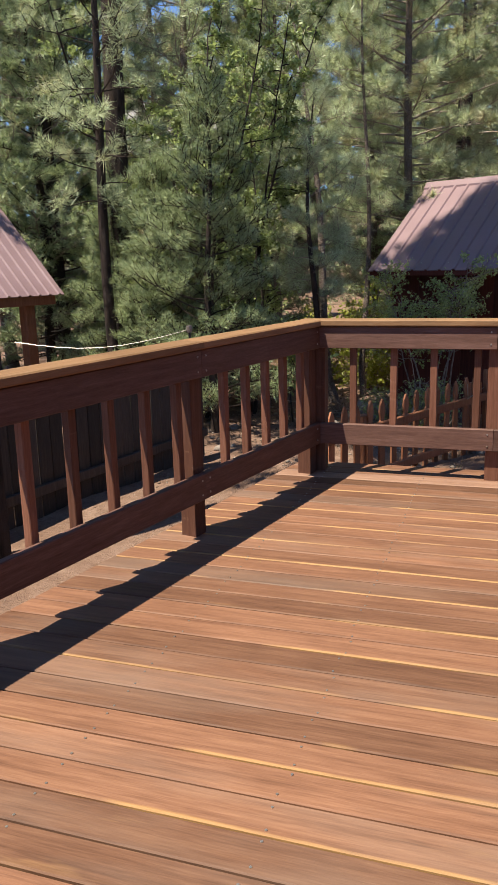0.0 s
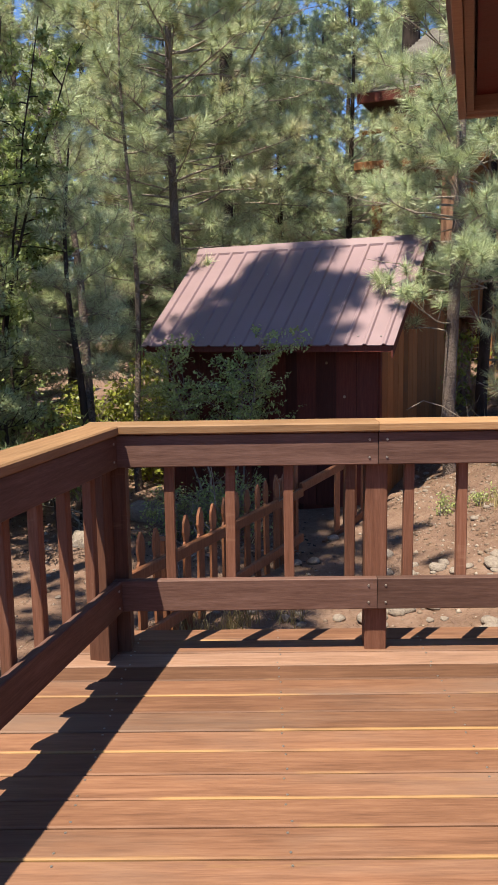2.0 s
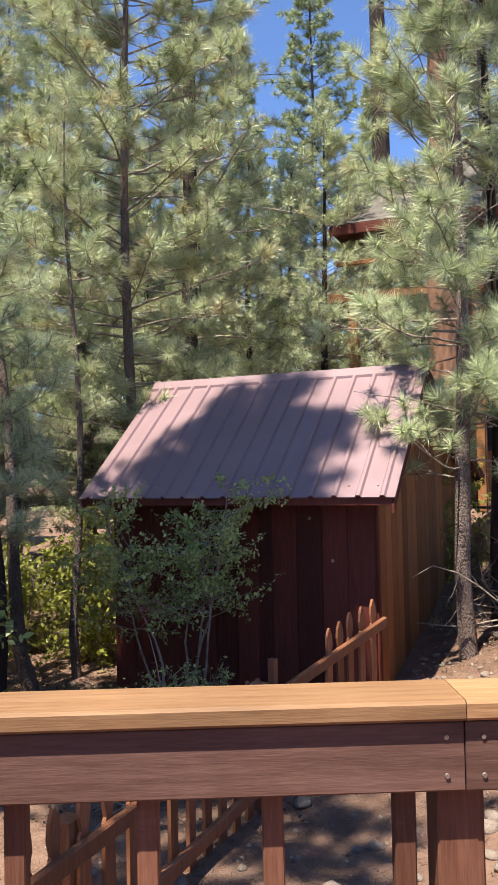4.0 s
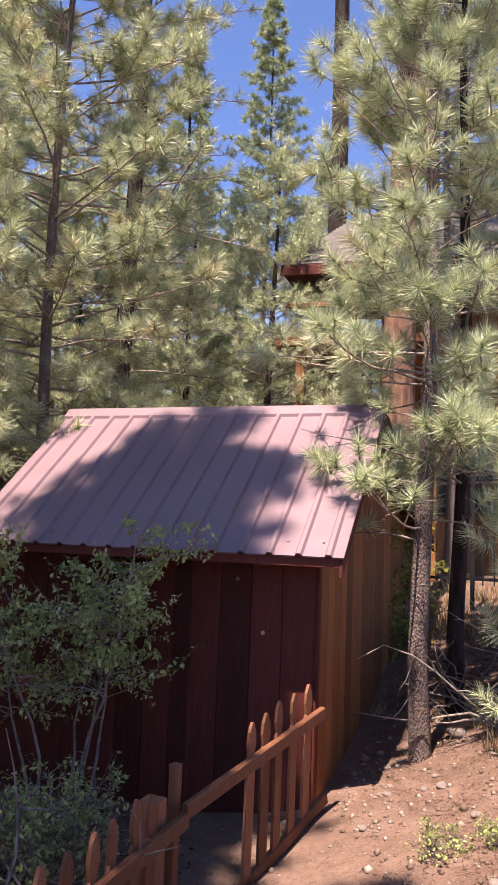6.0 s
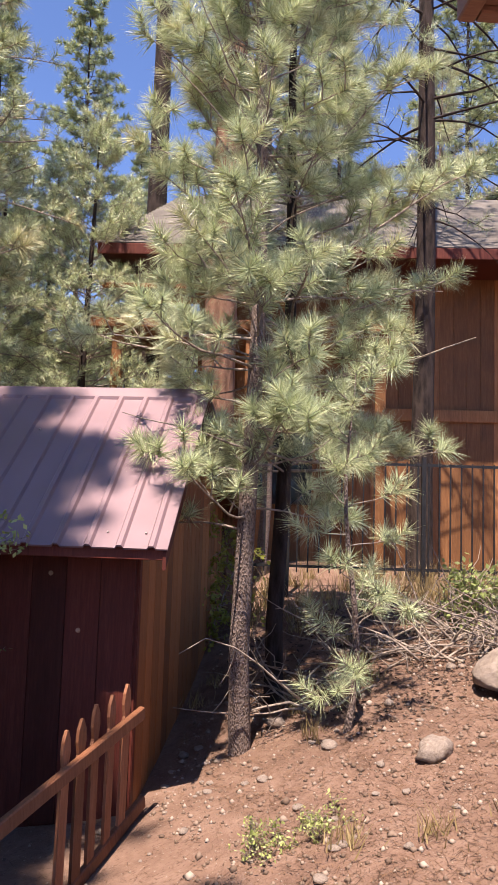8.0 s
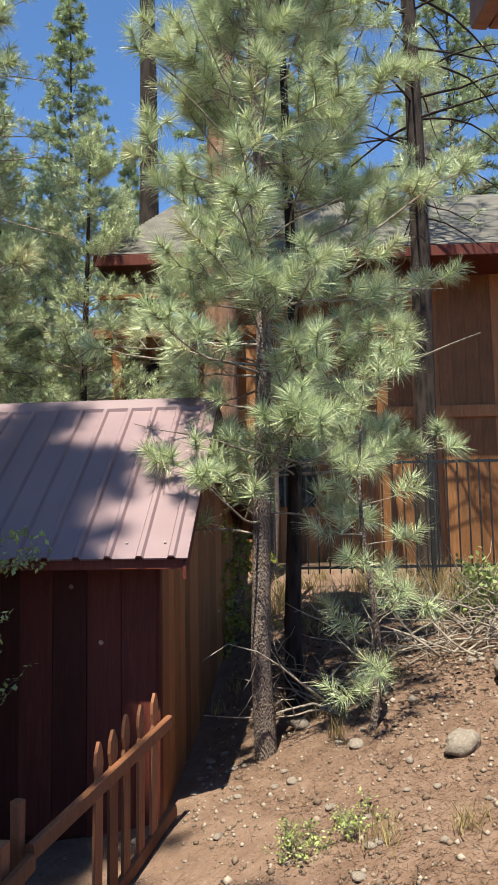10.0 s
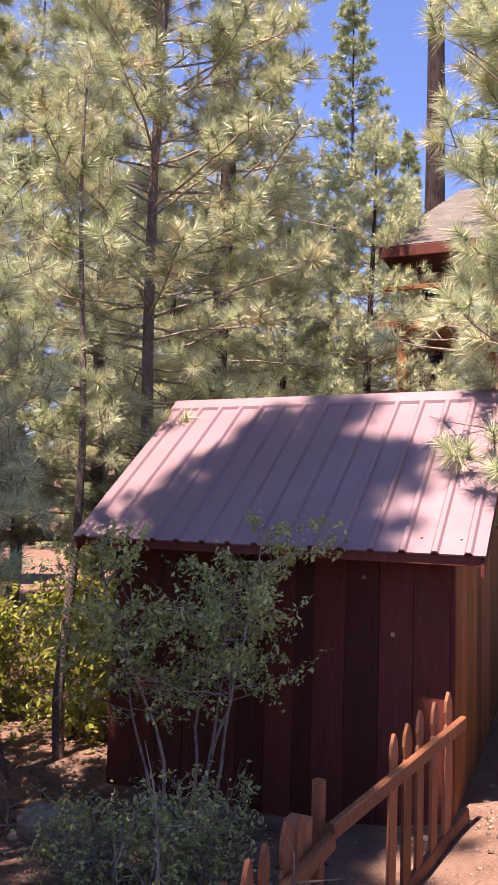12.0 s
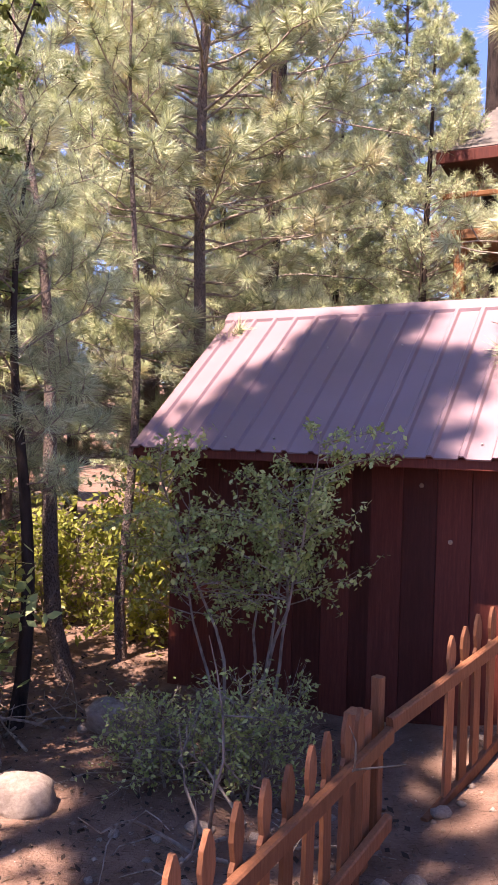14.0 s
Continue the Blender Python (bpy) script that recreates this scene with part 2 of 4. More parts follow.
leaf_shrub = foliage("shrub_leaves", (0.20, 0.245, 0.075), (0.38, 0.43, 0.14), (0.54, 0.58, 0.25), thru=0.38)
leaf_yellow = foliage("yellow_green_leaves", (0.17, 0.20, 0.03), (0.30, 0.32, 0.06), (0.42, 0.42, 0.10), thru=0.5)
dry_grass = foliage("dry_grass_blades", (0.17, 0.12, 0.05), (0.30, 0.22, 0.10), (0.42, 0.34, 0.17), thru=0.3)

# ---- mesh tools ----


class Shape:
    """Vertices and faces of one mesh, gathered in a loop."""

    def __init__(self):
        self.v, self.f = [], []

    def box(self, x0, x1, y0, y1, z0, z1, c=0.0, m=None):
        """A box whose long edges are chamfered by c."""
        if c <= 0:
            pts = [(x, y, z) for x in (x0, x1) for y in (y0, y1) for z in (z0, z1)]
            fs = [(0, 1, 3, 2), (4, 6, 7, 5), (0, 4, 5, 1), (2, 3, 7, 6), (0, 2, 6, 4), (1, 5, 7, 3)]
            return self.add(pts, fs, m)
        dx, dy, dz = x1 - x0, y1 - y0, z1 - z0
        k = max(range(3), key=lambda i: (dx, dy, dz)[i])
        lo, hi = (x0, y0, z0), (x1, y1, z1)
        a, b = [i for i in range(3) if i != k]
        ring = [(lo[a] + c, lo[b]), (hi[a] - c, lo[b]), (hi[a], lo[b] + c), (hi[a], hi[b] - c),
                (hi[a] - c, hi[b]), (lo[a] + c, hi[b]), (lo[a], hi[b] - c), (lo[a], lo[b] + c)]
        pts = []
        for end in (lo[k], hi[k]):
            for p, q in ring:
                t = [0, 0, 0]
                t[k], t[a], t[b] = end, p, q
                pts.append(tuple(t))
        fs = [(i, (i + 1) % 8, 8 + (i + 1) % 8, 8 + i) for i in range(8)]
        fs += [tuple(range(7, -1, -1)), tuple(range(8, 16))]
        return self.add(pts, fs, m)

    def add(self, pts, fs, m=None):
        o = len(self.v)
        self.v += [tuple(m @ Vector(p)) for p in pts] if m else list(pts)
        self.f += [tuple(i + o for i in f) for f in fs]
        return self

    def tube(self, pts, radii, sides=6, cap=True):
        o = len(self.v)
        for i, p in enumerate(pts):
            p = Vector(p)
            d = Vector(pts[min(i + 1, len(pts) - 1)]) - Vector(pts[max(i - 1, 0)])
            d = d.normalized() if d.length > 1e-9 else Vector((0, 0, 1))
            s = d.cross(Vector((0.31, 0.95, 0.02)) if abs(d.z) > 0.6 else Vector((0, 0, 1))).normalized()
            u = d.cross(s)
            for j in range(sides):
                a = 2 * math.pi * j / sides
                self.v.append(tuple(p + (s * math.cos(a) + u * math.sin(a)) * radii[i]))
        for i in range(len(pts) - 1):
            for j in range(sides):
                a, b = o + i * sides + j, o + i * sides + (j + 1) % sides
                self.f.append((a, b, b + sides, a + sides))
        if cap:
            self.f.append(tuple(o + j for j in range(sides))[::-1])
            self.f.append(tuple(o + (len(pts) - 1) * sides + j for j in range(sides)))
        return self

    def mesh(self, name, mat, smooth=False):
        me = bpy.data.meshes.new(name)
        me.from_pydata(self.v, [], self.f)
        bm = bmesh.new()
        bm.from_mesh(me)
        if len(bm.faces) < 4000 and not smooth:
            bmesh.ops.recalc_face_normals(bm, faces=bm.faces)
        bm.to_mesh(me)
        bm.free()
        if mat:
            me.materials.append(mat)
        if smooth:
            me.shade_smooth()
        return me


def part(name, shape, mat, parent=None, label="", at=None, smooth=False):
    """One mesh object, under a thing or a part."""
    me = shape if isinstance(shape, bpy.types.Mesh) else shape.mesh(name, mat, smooth)
    ob = new(name, me)
    if parent:
        ob.parent = parent
    if at:
        ob.matrix_basis = at
    if label:
        tagged(ob, label)
    return ob


def thing(name, label, category, m=None, group="", kind=""):
    ob = new(name)
    ob.empty_display_size = 0.1
    if m:
        ob.matrix_basis = m
    return tagged(ob, label, category, group, kind)


# ---- ground ----


def height(x, y):
    """The ground's height: flat by the deck, rising to the bank on the right and behind."""
    z = -0.609
    k = min(max((x - 0.92) / 4.1, 0), 1)
    z += 1.09 * k * k * (3 - 2 * k) * min(max((y + 2.05) / 4.55, 0), 1)
    z += 0.055 * min(max(y - 6.14, 0), 12.7) * (0.35 + 0.65 * k)
    z += 0.10 * max(y - 22, 0)
    z += 0.065 * noise.noise((x * 0.55, y * 0.55, 0)) + 0.028 * noise.noise((x * 1.8, y * 1.8, 3)) if math.hypot(x, y) < 60 else 0
    return z


def axis(lo, hi, fine_lo, fine_hi, step):
    a = list(np.arange(fine_lo, fine_hi, step))
    s, p = step, fine_hi
    while p < hi:
        a.append(p)
        s *= 1.35
        p += s
    a.append(hi)
    s, p = step, fine_lo
    while p > lo:
        s *= 1.35
        p -= s
        a.insert(0, max(p, lo))
    return a


def ground_sheet():
    xs, ys = axis(-900, 900, -8, 9, 0.14), axis(-900, 900, 0, 16, 0.14)
    g = Shape()
    g.v = [(x, y, height(x, min(y, 120))) for y in ys for x in xs]
    n = len(xs)
    g.f = [(j * n + i, j * n + i + 1, (j + 1) * n + i + 1, (j + 1) * n + i) for j in range(len(ys) - 1) for i in range(n - 1)]
    tagged(part("ground", g, dirt, smooth=True), "bare reddish dirt ground with pine litter", "ground", kind="structure")


ground_sheet()

# ---- deck ----
LEFT = Vector((0.195, 0.981, 0)).normalized()


def left_edge(y):
    return -0.115 + 0.195 * y


deck = thing("floor", "red-brown stained timber deck with worn orange edges", "deck", kind="structure")
PITCH, DECK_BACK = 0.1305, 0.2385
y = DECK_BACK
row = 0
while y > -7.5:
    y1, y0 = y, y - PITCH + 0.0075
    w = (y1 - y0) / 2
    prof = [(-w, -0.004), (-w + 0.004, 0), (w - 0.004, 0), (w, -0.004), (w, -0.036), (-w, -0.036)]
    yc = (y0 + y1) / 2
    b = Shape()
    xr = 4.6
    lift = random.uniform(-0.0012, 0.0012)
    pts = [(left_edge(yc + p) - 2.0, p, q + lift) for p, q in prof] + [(xr - 2.0, p, q + lift) for p, q in prof]
    b.add(pts, [(i, (i + 1) % 6, 6 + (i + 1) % 6, 6 + i) for i in range(6)] + [(5, 4, 3, 2, 1, 0), tuple(range(6, 12))])
    part("deck_board", b, deck_edge_wood if row == 2 else deck_wood, deck, at=pose(2.0, yc, 0))
    y -= PITCH
    row += 1
screws = Shape()
for k in range(56):
    yc = DECK_BACK - PITCH * (k + 0.5)
    for xj in (0.16, 0.77, 1.38, 1.99, 2.6, 3.2):
        for dy in (-0.042, 0.042):
            if xj > left_edge(yc) + 0.05:
                x, yy = xj + random.uniform(-0.008, 0.008), yc + dy + random.uniform(-0.006, 0.006)
                screws.tube([(x, yy, -0.002), (x, yy, 0.0022)], [0.0045, 0.004], 6)
tagged(part("deck_screw", screws, steel, deck, "small dull screw heads in the boards"), kind="stuff")
frame_shape = Shape()
frame_shape.box(-0.1, 4.6, 0.165, 0.2, -0.24, -0.037)
for k in range(9):
    frame_shape.box(left_edge(-0.8 * k) + 0.03, 4.6, -0.8 * k - 0.02, -0.8 * k + 0.02, -0.24, -0.037)
part("deck_joist", frame_shape, rail_wood, deck)
skirt = Shape()
p0, p1 = Vector((left_edge(0.2) + 0.02, 0.2, 0)), Vector((left_edge(-7.4) + 0.02, -7.4, 0))
ang = math.degrees(math.atan2(p1.y - p0.y, p1.x - p0.x))
skirt.box(0, (p1 - p0).length, -0.02, 0.018, -0.24, -0.037, m=pose(p0.x, p0.y, 0, 0, 0, ang))
part("rim_board", skirt, rail_wood, deck)
pier = Shape().box(-0.07, 0.07, -0.07, 0.07, -0.95, -0.24, 0.01).mesh("pier", rail_wood)
for px, py in ((0.05, 0.08), (1.9, 0.08), (3.9, 0.08), (-0.35, -2.2), (-0.8, -4.4), (2, -2.2), (4, -2.2)):
    part("pier", pier, None, deck, at=pose(px, py, 0))

# railing: local x along the rail, local y outwards, posts stand on the deck
CAP, FACE0, FACE1, LOW0, LOW1 = 0.968, 0.795, 0.927, 0.19, 0.322


def railing(name, label, m, posts, balusters, joints, x0, x1, cap0, cap1, low0=None):
    r = thing(name, label, "railing", m)
    post_me = Shape().box(-0.0455, 0.0455, 0, 0.089, 0.0, CAP - 0.04, 0.004).mesh("post", upright_wood)
    for p in posts:
        part("post", post_me, None, r, at=pose(p, 0, 0))
    bal_me = Shape().box(-0.0205, 0.0205, 0.001, 0.04, 0.2, CAP - 0.04, 0.003).mesh("baluster", upright_wood)
    for p in balusters:
        part("baluster", bal_me, None, r, at=pose(p, 0, 0, 0, random.uniform(-0.4, 0.4), 0))
    joints = sorted(joints)
    cuts = [x0] + joints + [x1]
    for a, b in zip(cuts, cuts[1:]):
        c = (a + b) / 2
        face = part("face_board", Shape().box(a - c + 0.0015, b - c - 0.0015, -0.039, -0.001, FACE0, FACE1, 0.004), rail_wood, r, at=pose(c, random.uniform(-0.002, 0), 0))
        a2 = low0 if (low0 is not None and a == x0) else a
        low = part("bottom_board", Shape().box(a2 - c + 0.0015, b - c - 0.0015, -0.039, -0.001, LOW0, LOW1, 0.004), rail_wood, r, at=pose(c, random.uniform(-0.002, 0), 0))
        for board, z0, z1 in ((face, FACE0, FACE1), (low, LOW0, LOW1)):
            for e in (a - c + 0.035, b - c - 0.035):
                for z in (z0 + 0.03, z1 - 0.03):
                    s = Shape().tube([(e, -0.0395, z), (e, -0.0425, z)], [0.0055, 0.0045], 8)
                    part("screw", s, steel, board)
    cuts = [cap0] + joints + [cap1]
    for a, b in zip(cuts, cuts[1:]):
        c = (a + b) / 2
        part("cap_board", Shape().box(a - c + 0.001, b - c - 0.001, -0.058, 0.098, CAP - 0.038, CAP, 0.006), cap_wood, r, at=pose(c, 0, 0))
    return r


back_rail = railing("deck_railing", "brown stained timber railing with flat cap and square balusters", pose(0, 0, 0),
                    [1.178, 2.27, 3.36], [0.328, 0.576, 0.822, 1.068, 1.308, 1.533, 1.779, 2.025, 2.40, 2.65, 2.90, 3.15],
                    [1.178, 2.27, 3.36], 0.062, 4.3, -0.005, 4.3)
part("post", Shape().box(0.0885, 0.150, 0, 0.089, 0, CAP - 0.04, 0.004), upright_wood, back_rail)
# the other railing runs back from the corner, askew to the first
railing("deck_railing", "brown stained timber railing with flat cap, meeting another at a corner",
        pose(0.098, 0.0, 0, 0, 0, math.degrees(math.atan2(LEFT.y, LEFT.x))),
        [-0.056, -1.365, -2.85, -4.3, -5.75], [-0.2, -0.418, -0.638, -0.857, -1.083] + [-1.504 - 0.242 * k for k in range(5)] + [-3.0 - 0.245 * k for k in range(5)] + [-4.5 - 0.245 * k for k in range(5)],
        [-1.365, -2.85, -4.3], -6.9, -0.042, -6.9, -0.06)

# ---- the house that the deck belongs to: eave corner above the deck, and its wall beyond the view ----


def house_eave():
    h = thing("house_eave", "boxed house eave with brown fascia and dark red soffit", "eave", pose(1.778, 1.217, 2.42, 0, 0, -15.0))
    part("soffit", Shape().box(0.09, 2.4, -1.9, -0.10, 0.09, 0.115), soffit_paint, h, "dark red painted soffit")
    part("fascia", Shape().box(0.0, 0.038, -1.9, 0.0, 0.0, 0.24, 0.004), fascia_wood, h)
    part("fascia", Shape().box(0.04, 2.4, -0.038, 0.0, 0.0, 0.24, 0.004), fascia_wood, h)
    part("trim_board", Shape().box(0.04, 0.078, -1.9, -0.1, 0.012, 0.20, 0.004), fascia_wood, h)
    part("trim_board", Shape().box(0.04, 2.4, -0.098, -0.04, 0.012, 0.20, 0.004), fascia_wood, h)
    r = Shape()
    r.box(-0.04, 2.45, -1.9, 0.04, 0.242, 0.275)
    part("roof_edge", r, roof_metal, h)
    w = thing("wall_house", "dark red-brown house wall beside the deck", "wall", pose(1.778, 1.217, 0, 0, 0, -15.0), kind="structure")
    part("wall", Shape().box(2.3, 2.45, -9.0, -0.75, -1.0, 2.51), shed_wood, w)
    part("wall", Shape().box(2.45, 6.0, -0.9, -0.75, -1.0, 2.51), shed_wood, w)


house_eave()

# ---- shed ----
SHED = pose(1.972, 4.305, 0, 0, 0, -25.4)
EAVE, RIDGE, RUN, LONG = 1.173, 2.298, 1.383, 2.83
BACK, BACK_EAVE = 3.7, 1.245


def groove_wall(name, parent, mat, m, length, z0, z1, top=None, pitch=0.2, t=0.02, label="", peak=None):
    """Grooved siding along +x with its face at y = 0: a backing with a board for each strip; top(x) gives a sloping upper edge."""
    n = max(1, round(length / pitch))
    p = length / n
    back = Shape()
    if top:
        h = peak or length / 2
        pts = [(0, 0.009, z0), (length, 0.009, z0), (length, 0.009, top(length)), (h, 0.009, top(h)), (0, 0.009, top(0))]
        pts += [(x, 0.07, z) for x, _, z in pts]
        back.add(pts, [(0, 1, 2, 3, 4), (9, 8, 7, 6, 5)] + [(i, (i + 1) % 5, 5 + (i + 1) % 5, 5 + i) for i in range(5)])
    else:
        back.box(0, length, 0.009, 0.07, z0, z1)
    w = part(name, back, mat, parent, label, m)
    for i in range(n):
        a, b = i * p + 0.004, (i + 1) * p - 0.004
        za, zb = (top(a), top(b)) if top else (z1, z1)
        c = (a + b) / 2
        pts = [(a - c, 0, z0), (b - c, 0, z0), (b - c, 0, zb), (a - c, 0, za), (a - c, t, z0), (b - c, t, z0), (b - c, t, zb), (a - c, t, za)]
        s = Shape().add(pts, [(0, 1, 2, 3), (5, 4, 7, 6), (1, 5, 6, 2), (4, 0, 3, 7), (3, 2, 6, 7), (0, 4, 5, 1)])
        part("board", s, mat, w, at=pose(c, 0, 0))
    return w


def ribbed_roof(length, run, z0, z1, pitch=0.17):
    """One slope of ribbed sheet metal: eave along x at y = 0, rising to y = run."""
    s = Shape()
    xs = []
    n = round(length / pitch)
    p = length / n
    for i in range(n):
        c = (i + 0.5) * p
        xs += [(c - 0.026, 0), (c - 0.013, 0.02), (c + 0.013, 0.02), (c + 0.026, 0)]
    xs = [(0, 0)] + xs + [(length, 0)]
    d = Vector((0, run, z1 - z0)).normalized()
    nrm = Vector((0, -d.z, d.y))
    rows = []
    for k in range(2):
        base = Vector((0, 0, z0)) + d * (k * math.hypot(run, z1 - z0))
        for off in (0, -0.012):
            rows.append([tuple(base + Vector((x, 0, 0)) + nrm * (h + off)) for x, h in xs])
    m = len(xs)
    pts = [q for r in rows for q in r]
    fs = []
    for i in range(m - 1):
        fs += [(i, i + 1, 2 * m + i + 1, 2 * m + i), (m + i, 3 * m + i, 3 * m + i + 1, m + i + 1),
               (i, m + i, m + i + 1, i + 1), (2 * m + i, 2 * m + i + 1, 3 * m + i + 1, 3 * m + i)]
    fs += [(0, 2 * m, 3 * m, m), (m - 1, 2 * m - 1, 4 * m - 1, 3 * m - 1)]
    s.add(pts, fs)
    return s


def shed():
    """A saltbox: a steep slope over the front, a longer one over the back."""
    s = thing("shed", "dark red-brown timber shed with mauve ribbed metal roof", "shed", SHED)
    wx0, wx1, wy0, wy1, base, top = -LONG + 0.09, -0.25, 0.41, RUN + BACK - 0.29, -0.78, EAVE + 0.16
    slope, fall = (RIDGE - EAVE) / RUN, (RIDGE - BACK_EAVE) / BACK
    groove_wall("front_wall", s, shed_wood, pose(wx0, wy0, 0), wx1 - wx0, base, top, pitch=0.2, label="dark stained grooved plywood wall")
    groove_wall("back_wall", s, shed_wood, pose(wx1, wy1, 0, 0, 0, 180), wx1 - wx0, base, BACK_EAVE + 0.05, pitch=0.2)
    under = lambda yy: (EAVE + slope * yy if yy < RUN else RIDGE - fall * (yy - RUN)) - 0.045
    deep = wy1 - wy0 - 0.144
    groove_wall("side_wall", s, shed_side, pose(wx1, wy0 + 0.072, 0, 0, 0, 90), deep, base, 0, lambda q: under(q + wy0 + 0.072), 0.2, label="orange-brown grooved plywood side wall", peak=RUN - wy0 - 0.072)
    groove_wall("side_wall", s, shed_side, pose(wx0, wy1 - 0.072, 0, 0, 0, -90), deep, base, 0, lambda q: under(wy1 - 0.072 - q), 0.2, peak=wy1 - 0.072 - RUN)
    # a plain door in the front, its boards a little proud, with a knot of bare wood where the latch was
    dx0, dx1 = wx1 - 0.9, wx1 - 0.02
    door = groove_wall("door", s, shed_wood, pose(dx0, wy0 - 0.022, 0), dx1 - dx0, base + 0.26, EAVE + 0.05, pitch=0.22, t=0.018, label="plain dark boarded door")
    for x, z in ((0.53, 0.64), (0.337, 0.985)):
        part("knot", Shape().tube([(x, 0.001, z), (x, -0.006, z)], [0.017, 0.012], 8), knot_wood, door, "pale worn knot")
    # roof
    part("roof_sheet", ribbed_roof(LONG, RUN, EAVE, RIDGE, 0.191), roof_metal, s, at=pose(-LONG, 0, 0))
    part("roof_sheet", ribbed_roof(LONG, BACK, BACK_EAVE, RIDGE, 0.191), roof_metal, s, at=pose(0, RUN + BACK, 0, 0, 0, 180))
    deck_b = Shape()
    ends = ((0.03, EAVE + slope * 0.03), (RUN + BACK - 0.03, BACK_EAVE + fall * 0.03))
    for y0, z0 in ends:
        pts = [(x, yy, zz + d) for x in (-LONG + 0.03, -0.03) for yy, zz in ((y0, z0), (RUN, RIDGE)) for d in (-0.016, -0.036)]
        deck_b.add(pts, [(0, 1, 3, 2), (4, 6, 7, 5), (0, 4, 5, 1), (2, 3, 7, 6), (0, 2, 6, 4), (1, 5, 7, 3)])
    part("roof_sheathing", deck_b, shed_wood, s)
    cap = Shape()
    w, v = 0.088, 0.10
    prof = [(-w, -w * slope - 0.002), (-w, -w * slope + 0.026), (-0.012, 0.032), (0.012, 0.032), (v, -v * fall + 0.026), (v, -v * fall - 0.002), (0, 0.012)]
    pts = [(x, RUN + p, RIDGE + q) for x in (-LONG - 0.01, 0.01) for p, q in prof]
    cap.add(pts, [(i, (i + 1) % 7, 7 + (i + 1) % 7, 7 + i) for i in range(7)] + [(6, 5, 4, 3, 2, 1, 0), tuple(range(7, 14))])
    part("ridge_cap", cap, roof_metal, s)
    for y0, z0 in ((0.02, EAVE), (RUN + BACK - 0.02, BACK_EAVE)):
        for x in (-LONG + 0.012, -0.03):
            fb = Shape()
            pts = [(x + dx, yy, zz + d) for dx in (0, 0.02) for yy, zz in ((y0, z0), (RUN, RIDGE - 0.01)) for d in (-0.02, -0.12)]
            fb.add(pts, [(0, 1, 3, 2), (4, 6, 7, 5), (0, 4, 5, 1), (2, 3, 7, 6), (0, 2, 6, 4), (1, 5, 7, 3)])
            part("rake_board", fb, shed_wood, s)
    for yy, z in ((0.025, EAVE), (RUN + BACK - 0.05, BACK_EAVE)):
        part("eave_board", Shape().box(-LONG + 0.035, -0.032, yy, yy + 0.025, z - 0.065, z - 0.002, 0.003), shed_wood, s)
    scr = Shape().tube([(0, 0, 0), (0, 0, 0.008)], [0.009, 0.006], 6).mesh("roof_screw", steel)
    for x in (-0.38, -0.28, -0.15, -1.15, -1.73, -2.1):
        for q in (0.10, 0.95):
            part("roof_screw", scr, None, s, at=pose(x, q, EAVE + q * slope + 0.003, math.degrees(math.atan(slope))))


shed()

# ---- picket fence from the shed corner to the deck ----


def picket(h):
    prof = [(-0.037, 0), (0.037, 0), (0.037, h - 0.20), (0.022, h - 0.175), (0.037, h - 0.11), (0.030, h - 0.05), (0.006, h), (-0.006, h), (-0.030, h - 0.05), (-0.037, h - 0.11), (-0.022, h - 0.175), (-0.037, h - 0.20)]
    s = Shape()
    n = len(prof)
    pts = [(p, y, q) for y in (-0.009, 0.009) for p, q in prof]
    s.add(pts, [(i, (i + 1) % n, n + (i + 1) % n, n + i) for i in range(n)] + [tuple(range(n - 1, -1, -1)), tuple(range(n, 2 * n))])
    return s


def picket_fence(a, b, pickets, rails, height_m, posts, base0, base1, side):
    """A run of fence from a to b; pickets and posts are distances from a. side: the face that carries the rails."""
    a, b = Vector((*a, base0)), Vector((*b, base1))
    d = b - a
    flat = math.hypot(d.x, d.y)
    rise = d.z / flat
    f = thing("picket_fence", "weathered red-brown picket fence with pointed pickets on rails", "fence", pose(a.x, a.y, base0, 0, 0, math.degrees(math.atan2(d.y, d.x))))
    for z in rails:
        y0, y1 = sorted((side * 0.011, side * 0.05))
        part("rail", Shape().box(0, d.length, y0, y1, -0.038, 0.038, 0.007), fence_wood, f, at=pose(0, 0, z, 0, -math.degrees(math.atan(rise)), 0))
    me = picket(height_m).mesh("picket", fence_wood)
    for p in pickets:
        part("picket", me, None, f, at=pose(p, 0, rise * p + random.uniform(-0.015, 0.015), 0, random.uniform(-1.5, 1.5), random.uniform(-3, 3)))
    for p, w, z in posts:
        y0, y1 = sorted((-side * 0.012, -side * (0.012 + w)))
        part("post", Shape().box(-w / 2, w / 2, y0, y1, -0.3, z, 0.006), fence_wood, f, at=pose(p, 0, 0))
    return f


GATE, FENCE_END, FENCE_NEAR = (1.029, 3.518), (1.897, 4.565), (-0.2145, 0.904)
LOW_RAIL = ((1.278, 3.82, -0.609), (1.97, 4.656, -0.327))
picket_fence(GATE, FENCE_END, [0.592, 0.745, 0.883, 1.047, 1.208], (0.60,), 0.81, [(0.0, 0.05, 0.806)], -0.613, -0.388, -1)
picket_fence(GATE, FENCE_NEAR, [0.337] + [0.473 + 0.1765 * k for k in range(14)], (0.155, 0.555), 0.775, [(0.173, 0.10, 0.69), (2.09, 0.0889, 0.655)], -0.609, -0.618, 1)
